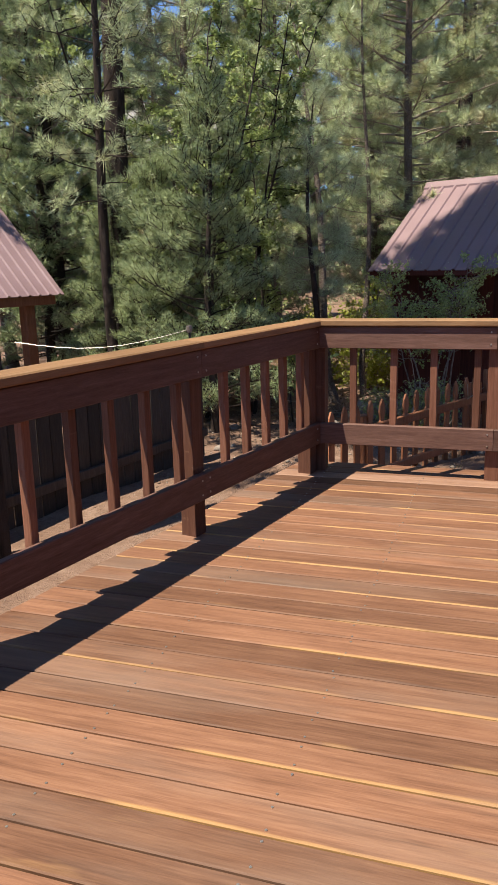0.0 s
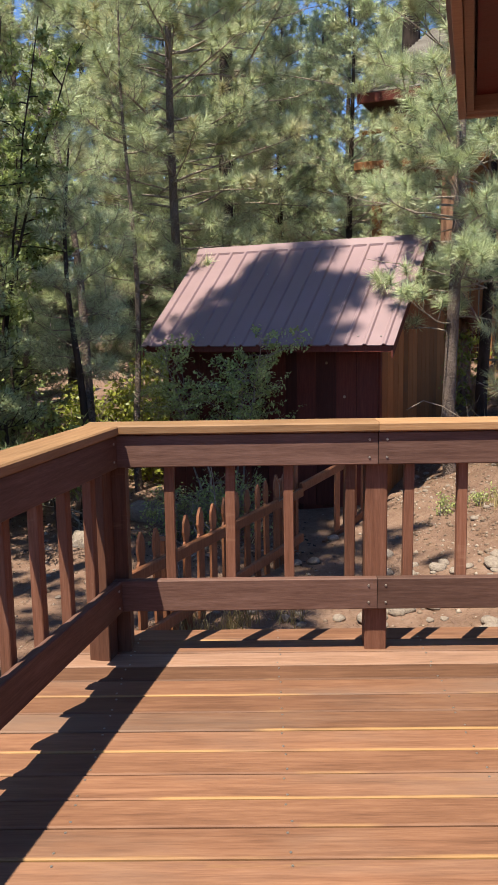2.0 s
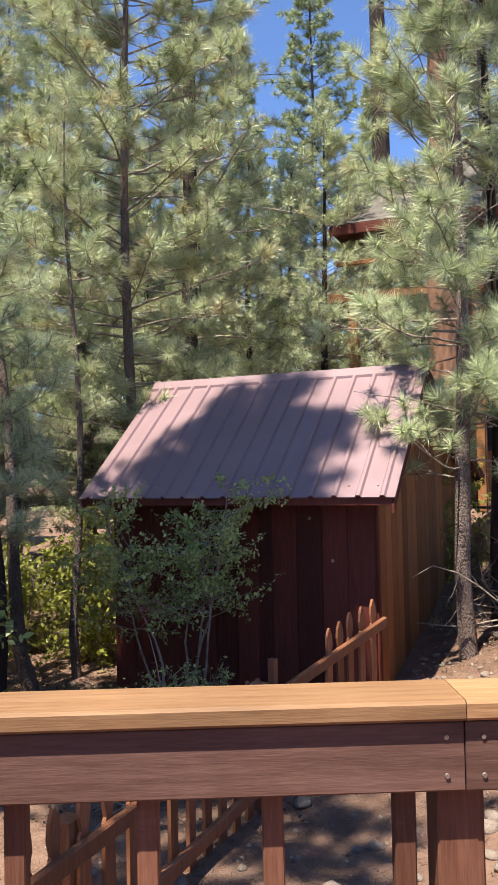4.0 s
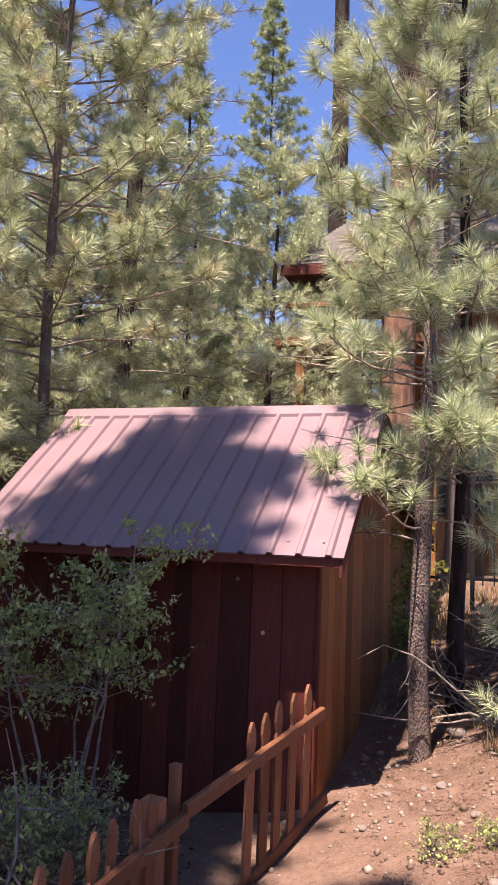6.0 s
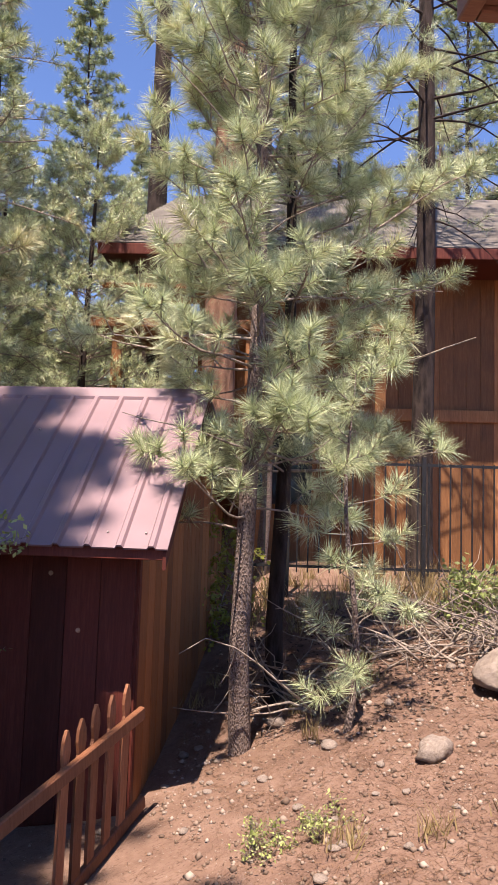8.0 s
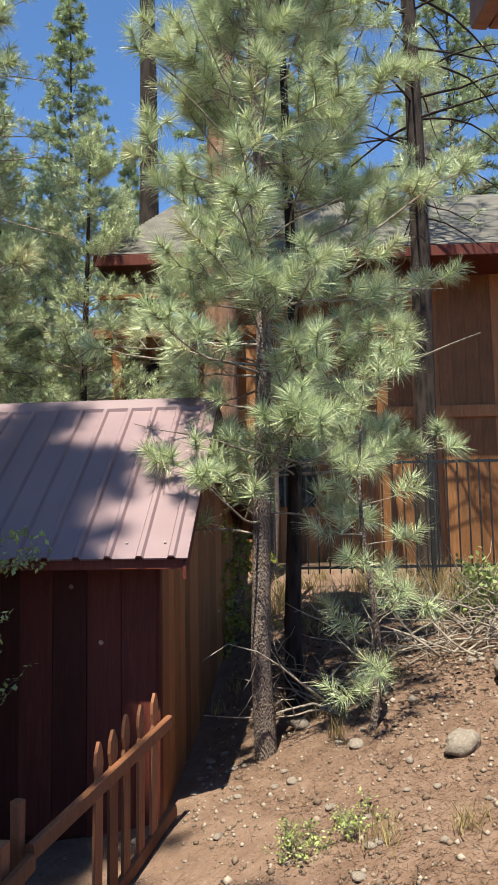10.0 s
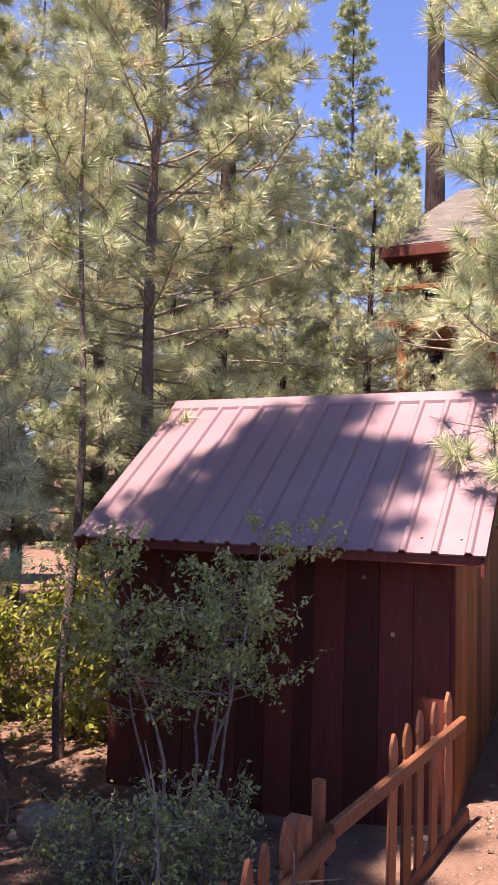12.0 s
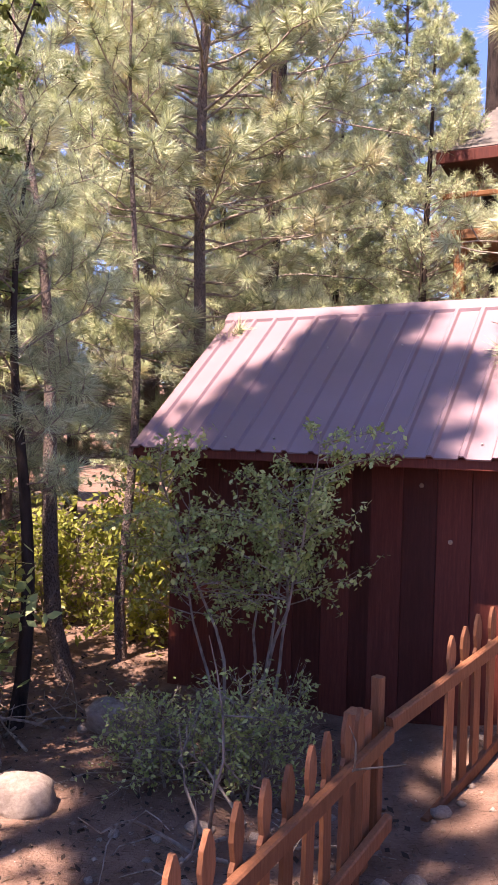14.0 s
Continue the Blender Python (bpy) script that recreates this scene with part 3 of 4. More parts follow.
# the lower rail has come loose and leans out at the foot of the pickets
low_a, low_b = LOW_RAIL
d = Vector(low_b) - Vector(low_a)
loose = thing("loose_rail", "loose weathered lower fence rail against the pickets", "rail", pose(*low_a, 0, 0, math.degrees(math.atan2(d.y, d.x))))
part("rail", Shape().box(0, d.length, -0.02, 0.02, -0.038, 0.038, 0.007), fence_wood, loose, at=pose(0, 0, 0, 0, -math.degrees(math.asin(d.z / d.length))))

# ---- iron fence on the bank, and the neighbour's house ----


def iron_fence():
    a, b = Vector((2.925, 8.896, 0)), Vector((8.749, 6.649, 0))
    d = b - a
    f = thing("iron_fence", "black wrought iron fence with thin upright bars", "fence", pose(a.x, a.y, 0.756, 0, 0, math.degrees(math.atan2(d.y, d.x))))
    for z in (0.09, 1.29):
        part("rail", Shape().box(0, d.length, -0.014, 0.014, z - 0.016, z + 0.016), iron, f)
    bar = Shape().box(-0.008, 0.008, -0.008, 0.008, 0.02, 1.32).mesh("bar", iron)
    n = int(d.length / 0.125)
    for i in range(n):
        part("bar", bar, None, f, at=pose(0.06 + i * 0.125, 0, 0))
    post_me = Shape().box(-0.025, 0.025, -0.025, 0.025, -0.5, 1.38, 0.004).mesh("post", iron)
    for i in range(5):
        part("post", post_me, None, f, at=pose(0.02 + i * d.length / 4.02, 0, 0))


iron_fence()


def window(parent, m, w, h, label=""):
    g = part("window", Shape().box(-w / 2, w / 2, 0.02, 0.05, 0, h), dark_glass, parent, label, m)
    fr = Shape()
    t = 0.09
    fr.box(-w / 2 - t, -w / 2, -0.04, 0.05, -t, h + t, 0.006)
    fr.box(w / 2, w / 2 + t, -0.04, 0.05, -t, h + t, 0.006)
    fr.box(-w / 2, w / 2, -0.04, 0.05, h, h + t, 0.006)
    fr.box(-w / 2, w / 2, -0.05, 0.05, -t, 0, 0.006)
    fr.box(-0.02, 0.02, -0.01, 0.03, 0, h, 0.004)
    part("window_frame", fr, iron, g, "dark green painted window frame")


def neighbour_house():
    h = thing("house", "two-storey brown timber house with grey shingle roof and balcony", "house", pose(2.652, 11.526, 0.692, 0, 0, -22.3) @ Matrix.Scale(0.832, 4))
    # local x along the front, y back; the front is at y = 0
    groove_wall("wall", h, house_wood, pose(1.6, 1.2, 0), 9.5, -1.2, 5.75, pitch=0.26, t=0.03, label="vertical orange-brown boards")
    groove_wall("wall", h, house_wood, pose(1.6, 5.2, 0, 0, 0, -90), 4.0, -1.2, 5.75, pitch=0.26, t=0.03)
    part("band_board", Shape().box(1.6, 11.1, 1.13, 1.19, 2.75, 2.98, 0.01), house_wood, h)
    roof = part("roof", Shape().box(0.2, 11.5, 0.0, 3.9, 5.68, 5.70), house_wood, h, "grey-brown weathered shingle roof")
    ex0, ex1, ey0, ez, rz, ry = -0.1, 11.6, -0.25, 5.62, 7.55, 2.3
    for k in range(22):
        u0, u1 = k / 22, (k + 1) / 22
        y0, y1 = ey0 + (ry - ey0) * u0, ey0 + (ry - ey0) * u1
        z0, z1 = ez + (rz - ez) * u0, ez + (rz - ez) * u1
        part("shingle_course", Shape().box(ex0 + 1.1 * u0, ex1, 0, math.hypot(y1 - y0, z1 - z0) + 0.03, -0.02, 0.012), shingle, roof, at=pose(0, y0, z0 + 0.012, math.degrees(math.atan2(z1 - z0, y1 - y0))))
    part("fascia", Shape().box(ex0, ex1, ey0 - 0.03, ey0, ez - 0.2, ez + 0.0, 0.01), shed_wood, h)
    part("soffit", Shape().box(ex0, ex1, ey0, 1.2, ez - 0.10, ez - 0.06), shed_wood, h)
    part("balcony_floor", Shape().box(-0.05, 5.0, -0.7, 1.2, 4.0, 4.16, 0.01), house_wood, h)
    for x in (0.4, 2.7, 4.9):
        part("balcony_post", Shape().box(x - 0.09, x + 0.09, -0.6, -0.42, 0.0, 4.0, 0.01), house_wood, h, "orange-brown square post")
    part("balcony_rail", Shape().box(0.1, 5.0, -0.6, -0.52, 4.72, 4.8, 0.01), house_wood, h)
    for x, z, w, hh in ((9.2, 1.5, 1.0, 1.0), (9.2, 4.0, 1.0, 0.9), (3.2, 1.2, 1.1, 1.2)):
        window(h, pose(x, 1.16, z), w, hh)


neighbour_house()

# ---- open pavilion with a ribbed metal roof, beyond the railing ----


def pavilion():
    p = thing("pavilion", "small open timber pavilion with reddish ribbed metal roof", "pavilion", pose(-4.22, 4.13, 0, 0, 0, 70.0))
    L, R, E, T = 3.0, 1.3, 0.985, 2.2
    part("roof_sheet", ribbed_roof(L, R, E, T, 0.15), roof_metal, p, at=pose(-L, 0, 0))
    part("roof_sheet", ribbed_roof(L, R, E, T, 0.15), roof_metal, p, at=pose(0, 2 * R, 0, 0, 0, 180))
    part("eave_beam", Shape().box(-L + 0.05, -0.1, 0.06, 0.16, E - 0.12, E - 0.005, 0.006), fence_wood, p)
    for x, yy in ((-0.42, 0.16), (-L + 0.3, 0.16), (-0.42, 2 * R - 0.3), (-L + 0.3, 2 * R - 0.3)):
        part("post", Shape().box(x - 0.07, x + 0.07, yy, yy + 0.14, -1.1, E + 0.08, 0.006), fence_wood, p, "red-brown square post")


pavilion()


def far_cabin():
    c = thing("cabin", "distant cabin with pale metal roof and orange timber wall", "cabin", pose(-9.75, 15.3, 0.55, 0, 0, 12.0))
    part("roof_sheet", ribbed_roof(4.6, 2.2, 3.7, 5.4, 0.3), steel, c, at=pose(0, 0, 0))
    groove_wall("wall", c, house_wood, pose(0.3, 0.4, 0), 4.0, -0.9, 3.85, pitch=0.2)
    part("porch_rail", Shape().box(1.9, 3.6, -1.0, -0.9, 2.3, 2.4, 0.01), house_wood, c)
    for i in range(9):
        part("porch_slat", Shape().box(1.95 + i * 0.2, 2.05 + i * 0.2, -0.98, -0.94, 1.5, 2.3), house_wood, c)
    part("porch_floor", Shape().box(1.8, 3.7, -1.1, 0.4, 1.35, 1.5), house_wood, c)
    for x in (1.9, 3.6):
        part("porch_post", Shape().box(x - 0.07, x + 0.07, -1.05, -0.92, -0.9, 1.35), house_wood, c)


far_cabin()


def board_fence():
    """A dark board fence that runs beside the deck."""
    a = Vector((-1.75, 2.6, -0.62))
    f = thing("board_fence", "dark weathered board fence beside the deck", "fence", pose(a.x, a.y, a.z, 0, 0, 180 + math.degrees(math.atan2(LEFT.y, LEFT.x))))
    me = Shape().box(-0.068, 0.068, -0.01, 0.01, 0.0, 1.15, 0.004).mesh("board", grey_wood)
    for i in range(44):
        part("board", me, None, f, at=pose(0.08 + i * 0.146, 0, random.uniform(-0.03, 0.02), 0, random.uniform(-0.6, 0.6), random.uniform(-2, 2)))
    for z in (0.25, 0.9):
        part("rail", Shape().box(0, 6.5, 0.012, 0.05, z - 0.04, z + 0.04, 0.005), grey_wood, f)


board_fence()

# ---- plants ----


def quick_mesh(name, verts, tris_per, mat):
    """A mesh of loose polygons, tris_per corners each, from an array of points."""
    n = len(verts)
    me = bpy.data.meshes.new(name)
    me.vertices.add(n)
    me.vertices.foreach_set("co", verts.astype(np.float32).ravel())
    me.loops.add(n)
    me.loops.foreach_set("vertex_index", np.arange(n, dtype=np.int32))
    me.polygons.add(n // tris_per)
    me.polygons.foreach_set("loop_start", np.arange(0, n, tris_per, dtype=np.int32))
    me.polygons.foreach_set("loop_total", np.full(n // tris_per, tris_per, dtype=np.int32))
    me.materials.append(mat)
    me.update()
    return me


def unit(a):
    return a / np.maximum(np.linalg.norm(a, axis=-1, keepdims=True), 1e-9)


def needles(tips, dirs, per, length, width, rng, back=0.12, lo=25, hi=95):
    """Tufts: needles that fan out round the last stretch of each twig."""
    n = len(tips)
    t = np.repeat(np.asarray(tips), per, axis=0)
    d = unit(np.repeat(np.asarray(dirs), per, axis=0))
    s = rng.random((n * per, 1))
    base = t - d * back * s
    r = unit(np.cross(d, rng.normal(size=(n * per, 3))))
    ang = np.radians(lo + (hi - lo) * (0.35 * rng.random((n * per, 1)) + 0.65 * s))
    way = unit(d * np.cos(ang) + r * np.sin(ang) + np.array([0, 0, 0.12]))
    ln = length * (0.7 + 0.45 * rng.random((n * per, 1)))
    side = unit(np.cross(way, rng.normal(size=(n * per, 3)))) * width * 0.5
    tip = base + way * ln - np.array([0, 0, 1.0]) * ln * 0.08
    v = np.empty((n * per, 3, 3))
    v[:, 0], v[:, 1], v[:, 2] = base - side, base + side, tip
    return v.reshape(-1, 3)


def leaves(points, size, rng, droop=0.3):
    """Pointed four-cornered leaves, folded a little, lying about at each point."""
    p = np.asarray(points)
    n = len(p)
    d = unit(rng.normal(size=(n, 3)) + np.array([0, 0, -droop]))
    s = unit(np.cross(d, rng.normal(size=(n, 3)) * 0.6 + np.array([0, 0, 1.0])))
    L = size * (0.6 + 0.7 * rng.random((n, 1)))
    v = np.empty((n, 4, 3))
    v[:, 0], v[:, 1], v[:, 2], v[:, 3] = p, p + d * L * 0.5 + s * L * 0.28, p + d * L, p + d * L * 0.5 - s * L * 0.28
    return v.reshape(-1, 3)


def bent(p0, d, length, steps, wander, lift, rng):
    """A wandering line from p0 along d, that lifts (or droops) towards its tip."""
    pts = [np.array(p0, float)]
    d = np.array(d, float)
    for i in range(steps):
        d = d + rng.normal(size=3) * wander + np.array([0, 0, lift])
        d /= np.linalg.norm(d)
        pts.append(pts[-1] + d * length / steps)
    return pts


def pine_parts(seed, tall, r0, crown0, spread, whorl, per_whorl, twigs, per, nlen, nwid, lean=(0, 0), skirt=0.5, bare=0.0, droop=-0.038, top_taper=1.0, sides=10, clear=None):
    """Trunk, limbs and needles of one pine, as meshes' data. clear: no limb longer than this below crown0."""
    rng = np.random.default_rng(seed)
    trunk = []
    for i in range(13):
        u = i / 12
        trunk.append((lean[0] * u * tall + 0.06 * math.sin(u * 7 + seed) * (u > 0), lean[1] * u * tall + 0.06 * math.cos(u * 5 + seed * 2) * (u > 0), u * tall))
    T = Shape()
    T.tube([(trunk[0][0], trunk[0][1], -0.25)] + trunk, [r0 * 1.35, r0 * 1.12] + [r0 * (1 - 0.88 * (i / 12) ** 1.1) for i in range(1, 13)], sides)
    B = Shape()
    tips, dirs = [], []

    def trunk_at(z):
        u = min(max(z / tall, 0), 1) * 12
        i = min(int(u), 11)
        a, b = np.array(trunk[i]), np.array(trunk[i + 1])
        return a + (b - a) * (u - i)

    z = crown0
    while z < tall - 0.15:
        u = (z - crown0) / (tall - crown0)
        prof = min(1.0, skirt + (1 - skirt) * u / 0.25) * (1 - u ** 1.6 * top_taper) + 0.08
        a0 = rng.random() * 6.28
        for k in range(per_whorl):
            a = a0 + 6.283 * k / per_whorl + rng.normal() * 0.35
            ln = spread * prof * (0.6 + 0.55 * rng.random())
            up = 0.05 + 0.55 * u + rng.normal() * 0.1
            d0 = (math.cos(a), math.sin(a), up)
            steps = 6
            line = bent(trunk_at(z + rng.normal() * whorl * 0.25), np.array(d0) / np.linalg.norm(d0), ln, steps, 0.10, droop + 0.05, rng)
            rb = max(0.005, 0.009 * ln + r0 * 0.03 * (1 - u))
            B.tube(line, [rb * (1 - 0.75 * i / steps) for i in range(steps + 1)], 5, False)
            if rng.random() < bare:
                continue
            tips.append(line[-1])
            dirs.append(line[-1] - line[-2])
            nt = max(2, int(twigs * (0.4 + prof)))
            for j in range(nt):
                q = 0.32 + 0.66 * (j + rng.random()) / nt
                i = min(int(q * steps), steps - 1)
                p = line[i] + (line[i + 1] - line[i]) * (q * steps - i)
                f = unit((line[i + 1] - line[i])[None])[0]
                side = np.cross(f, [0, 0, 1.0]) * (1 if j % 2 else -1)
                d = unit((f * 0.6 + side * (0.5 + 0.5 * rng.random()) + np.array([0, 0, 0.35 + 0.4 * rng.random()]))[None])[0]
                tl = (0.16 + 0.22 * rng.random()) * min(1.0, spread) * (1.15 - 0.5 * q)
                tw = bent(p, d, tl, 2, 0.12, 0.1, rng)
                B.tube(tw, [0.006, 0.005, 0.004], 4, False)
                tips.append(tw[-1])
                dirs.append(tw[-1] - tw[-2])
        z += whorl * (0.7 + 0.6 * rng.random())
    tips.append(np.array(trunk[-1]))
    dirs.append(np.array((0, 0, 1.0)))
    return T, B, needles(tips, dirs, per, nlen, nwid, rng)


def pine(label, x, y, bark_mat, limb_mat, needle_mat, turn=0.0, z=None, **k):
    T, B, N = pine_parts(**k)
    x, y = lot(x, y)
    t = thing("pine_tree", label, "tree", pose(x, y, height(x, y) - 0.03 if z is None else z, 0, 0, turn) @ Matrix.Scale(0.91, 4))
    part("trunk", T, bark_mat, t, smooth=True)
    tagged(part("limb_work", B, limb_mat, t, smooth=True), kind="stuff")
    part("crown", quick_mesh("crown", N, 3, needle_mat), None, t)
    return t


LIMB = bark_twig


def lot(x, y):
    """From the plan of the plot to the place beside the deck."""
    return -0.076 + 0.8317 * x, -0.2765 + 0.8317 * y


# pines by the shed
pine("young pine with grey scaly trunk and long pale needles", 3.335, 6.346, bark_grey, LIMB, needle_near, seed=11, tall=9.0, r0=0.078, crown0=1.75,
     spread=1.3, whorl=0.3, per_whorl=4, twigs=5, per=150, nlen=0.165, nwid=0.0056, lean=(-0.006, -0.014), skirt=0.7, bare=0.08)
pine("slim dark-trunked pine with long pale needles", 3.90, 7.06, bark_dark, LIMB, needle_near, seed=12, tall=8.4, r0=0.075, crown0=1.95,
     spread=1.75, whorl=0.3, per_whorl=5, twigs=6, per=150, nlen=0.17, nwid=0.0052, lean=(0.008, -0.004), skirt=0.75, bare=0.1)
pine("pine sapling with pale green needles", 3.95, 5.69, bark_grey, LIMB, needle_near, seed=13, tall=2.6, r0=0.028, crown0=0.3,
     spread=0.6, whorl=0.34, per_whorl=3, twigs=2, per=90, nlen=0.15, nwid=0.0045)
pine("young pine with golden green needles behind the shed", -0.35, 9.6, bark_grey, LIMB, needle_gold, seed=14, tall=12.0, r0=0.085, crown0=2.7,
     spread=2.1, whorl=0.28, per_whorl=5, twigs=9, per=125, nlen=0.18, nwid=0.0075, skirt=0.6, bare=0.1)
pine("young pine with golden green needles", -3.7, 12.4, bark_grey, LIMB, needle_gold, seed=15, tall=10.0, r0=0.08, crown0=1.8,
     spread=2.2, whorl=0.34, per_whorl=5, twigs=7, per=120, nlen=0.19, nwid=0.0085, skirt=0.7, bare=0.1)
pine("old pine with thick reddish plated bark", 4.4, 10.5, bark_red, LIMB, needle_near, seed=16, tall=19.0, r0=0.24, crown0=7.5,
     spread=2.4, whorl=0.5, per_whorl=4, twigs=6, per=40, nlen=0.18, nwid=0.007, bare=0.1)
pine("tall pine with a dark red trunk", 0.33, 13.3, bark_dark, LIMB, needle_gold, seed=17, tall=20.0, r0=0.17, crown0=2.2,
     spread=2.2, whorl=0.36, per_whorl=4, twigs=6, per=45, nlen=0.18, nwid=0.009, bare=0.1)
pine("tall bare dark pine trunk", 4.6, 16.4, bark_dark, LIMB, needle_far, seed=18, tall=24.0, r0=0.25, crown0=14.0,
     spread=2.4, whorl=0.6, per_whorl=4, twigs=6, per=30, nlen=0.2, nwid=0.01)
pine("dark pine with drooping branches by the house", 7.95, 11.1, bark_dark, bark_dark, needle_far, seed=19, tall=19.0, r0=0.18, crown0=5.6,
     spread=2.5, whorl=0.5, per_whorl=4, twigs=5, per=40, nlen=0.16, nwid=0.007, droop=-0.16, bare=0.25)
pine("slim pine beside the timber house", 5.6, 12.0, bark_grey, LIMB, needle_near, seed=20, tall=13.0, r0=0.08, crown0=5.0,
     spread=1.3, whorl=0.45, per_whorl=4, twigs=6, per=45, nlen=0.17, nwid=0.006, bare=0.2)
pine("slim young pine with dark trunk", -4.36, 5.62, bark_dark, bark_dark, needle_near, seed=22, tall=8.5, r0=0.09, crown0=3.0,
     spread=1.2, whorl=0.4, per_whorl=4, twigs=6, per=45, nlen=0.17, nwid=0.006)
pine("pine with mottled leaning trunk", -1.217, 7.33, bark_grey, LIMB, needle_near, seed=23, tall=5.6, r0=0.075, crown0=3.4,
     spread=0.8, whorl=0.5, per_whorl=3, twigs=5, per=55, nlen=0.16, nwid=0.0045, lean=(-0.09, -0.03))
pine("slim young pine with bare lower stem", -0.845, 7.93, bark_grey, LIMB, needle_gold, seed=24, tall=6.5, r0=0.05, crown0=2.7,
     spread=0.8, whorl=0.42, per_whorl=3, twigs=5, per=55, nlen=0.16, nwid=0.0045)
pine("young pine with dark straight trunk", -1.27, 6.13, bark_dark, LIMB, needle_near, seed=25, tall=4.3, r0=0.055, crown0=1.7,
     spread=0.85, whorl=0.32, per_whorl=4, twigs=6, per=80, nlen=0.16, nwid=0.0045)

# stands out of view; its crown is placed to shade the shed's roof and front
pine("unseen tall pine beside the deck, its dense high crown placed to shade the shed", -3.24, 0.87, bark_dark, bark_dark, needle_near, seed=26, tall=18.9, r0=0.17, crown0=11.4,
     spread=1.55, whorl=0.32, per_whorl=6, twigs=10, per=60, nlen=0.2, nwid=0.02, skirt=0.9, top_taper=0.6)
# another unseen pine, added to throw dappled shade on the picket fence and dirt
pine("unseen pine beside the deck, its crown added to shade the picket fence", -2.33, -0.4, bark_dark, bark_dark, needle_near, seed=21, tall=13.6, r0=0.13, crown0=7.8,
     spread=1.8, top_taper=0.65, whorl=0.42, per_whorl=4, twigs=6, per=55, bare=0.15, nlen=0.19, nwid=0.018, skirt=0.9)
pine("old pine with thick dark trunk beyond the deck", -4.7, 6.9, bark_dark, bark_dark, needle_near, seed=29, tall=17.0, r0=0.19, crown0=9.5,
     spread=0.8, whorl=0.45, per_whorl=4, twigs=6, per=40, nlen=0.18, nwid=0.009)
pine("bushy dark young conifer beyond the railing", -2.35, 4.7, bark_dark, bark_dark, needle_dark, seed=27, tall=4.2, r0=0.06, crown0=0.3,
     spread=1.15, whorl=0.22, per_whorl=6, twigs=8, per=50, nlen=0.11, nwid=0.006, skirt=0.9)
young = pine("bushy dark young conifer beyond the railing", -3.35, 5.2, bark_dark, bark_dark, needle_dark, seed=28, tall=3.6, r0=0.06, crown0=0.3,
     spread=0.8, whorl=0.22, per_whorl=6, twigs=8, per=50, nlen=0.11, nwid=0.006, skirt=0.9)

for x, yy, t in ((-4.7, 6.4, 150), (-3.0, 6.7, 230)):
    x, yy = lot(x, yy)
    copy_thing(young, pose(x, yy, height(x, yy) - 0.03, 0, 0, t))

tall_dark = pine("tall dense dark conifer in shade, or unseen and added to cast it", -7.6, 9.4, bark_dark, bark_dark, needle_dark, seed=34, tall=12.5, r0=0.13, crown0=0.5,
                 spread=1.8, whorl=0.3, per_whorl=6, twigs=8, per=46, nlen=0.15, nwid=0.012, skirt=0.9)
# the last three copies are never in view: added to shade the woods at left
for x, yy, t in ((-6.4, 8.9, 100), (-9.0, 11.5, 210), (-7.3, 13.0, 300), (-8.0, 1.0, 20), (-7.0, 3.3, 160), (-9.5, 4.8, 250)):
    copy_thing(tall_dark, pose(x, yy, height(x, yy) - 0.03, 0, 0, t))
# woods behind: a few kinds of conifer, repeated
rngf = random.Random(5)


def far_kind(seed, tall, spread, crown0, mat, per=16, nlen=0.30, nwid=0.03, whorl=0.5, label=""):
    return pine(label or "conifer in the woods", 0, -400, bark_dark, bark_dark, mat, seed=seed, tall=tall, r0=0.16, crown0=crown0, spread=spread,
                whorl=whorl, per_whorl=5, twigs=7, per=per, nlen=nlen, nwid=nwid, sides=7, skirt=0.8)


mids = [pine("bushy green conifer in the woods", -4.6, 14.6, bark_dark, LIMB, needle_far, seed=31, tall=9.0, r0=0.1, crown0=0.6, spread=1.7, whorl=0.26, per_whorl=6, twigs=9, per=34, nlen=0.13, nwid=0.010, skirt=0.9),
        pine("bushy pale green conifer in the woods", 2.5, 16.2, bark_dark, LIMB, needle_near, seed=32, tall=8.2, r0=0.1, crown0=0.5, spread=1.9, whorl=0.24, per_whorl=6, twigs=9, per=36, nlen=0.13, nwid=0.010, skirt=0.9),
        pine("pine with golden green needles", -5.4, 11.5, bark_grey, LIMB, needle_gold, seed=33, tall=12.0, r0=0.12, crown0=1.6, spread=2.2, whorl=0.34, per_whorl=5, twigs=8, per=34, nlen=0.2, nwid=0.009, skirt=0.8)]
for i, (k, x, yy, t) in enumerate(((1, 1.5, 14.6, 15), (1, 3.0, 14.2, 250), (1, 0.4, 17.5, 40), (1, -0.6, 14.8, 310), (2, -1.9, 14.6, 45), (1, 4.6, 19.0, 130), (0, -1.2, 16.0, 200), (2, -3.6, 15.5, 90), (2, -7.4, 14.0, 220), (0, -5.6, 17.5, 10), (1, -8.5, 18.0, 70),
                                   (2, 0.2, 21.0, 300), (0, 2.6, 22.0, 160), (1, -3.0, 21.5, 20), (2, -10.5, 12.5, 140), (0, -7.8, 9.2, 60), (2, -9.0, 9.5, 270), (1, 6.8, 21.5, 10), (2, 12.5, 17.5, 60), (0, 15.0, 14.0, 90))):
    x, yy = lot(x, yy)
    copy_thing(mids[k], pose(x, yy, height(x, yy) - 0.03, 0, 0, t))
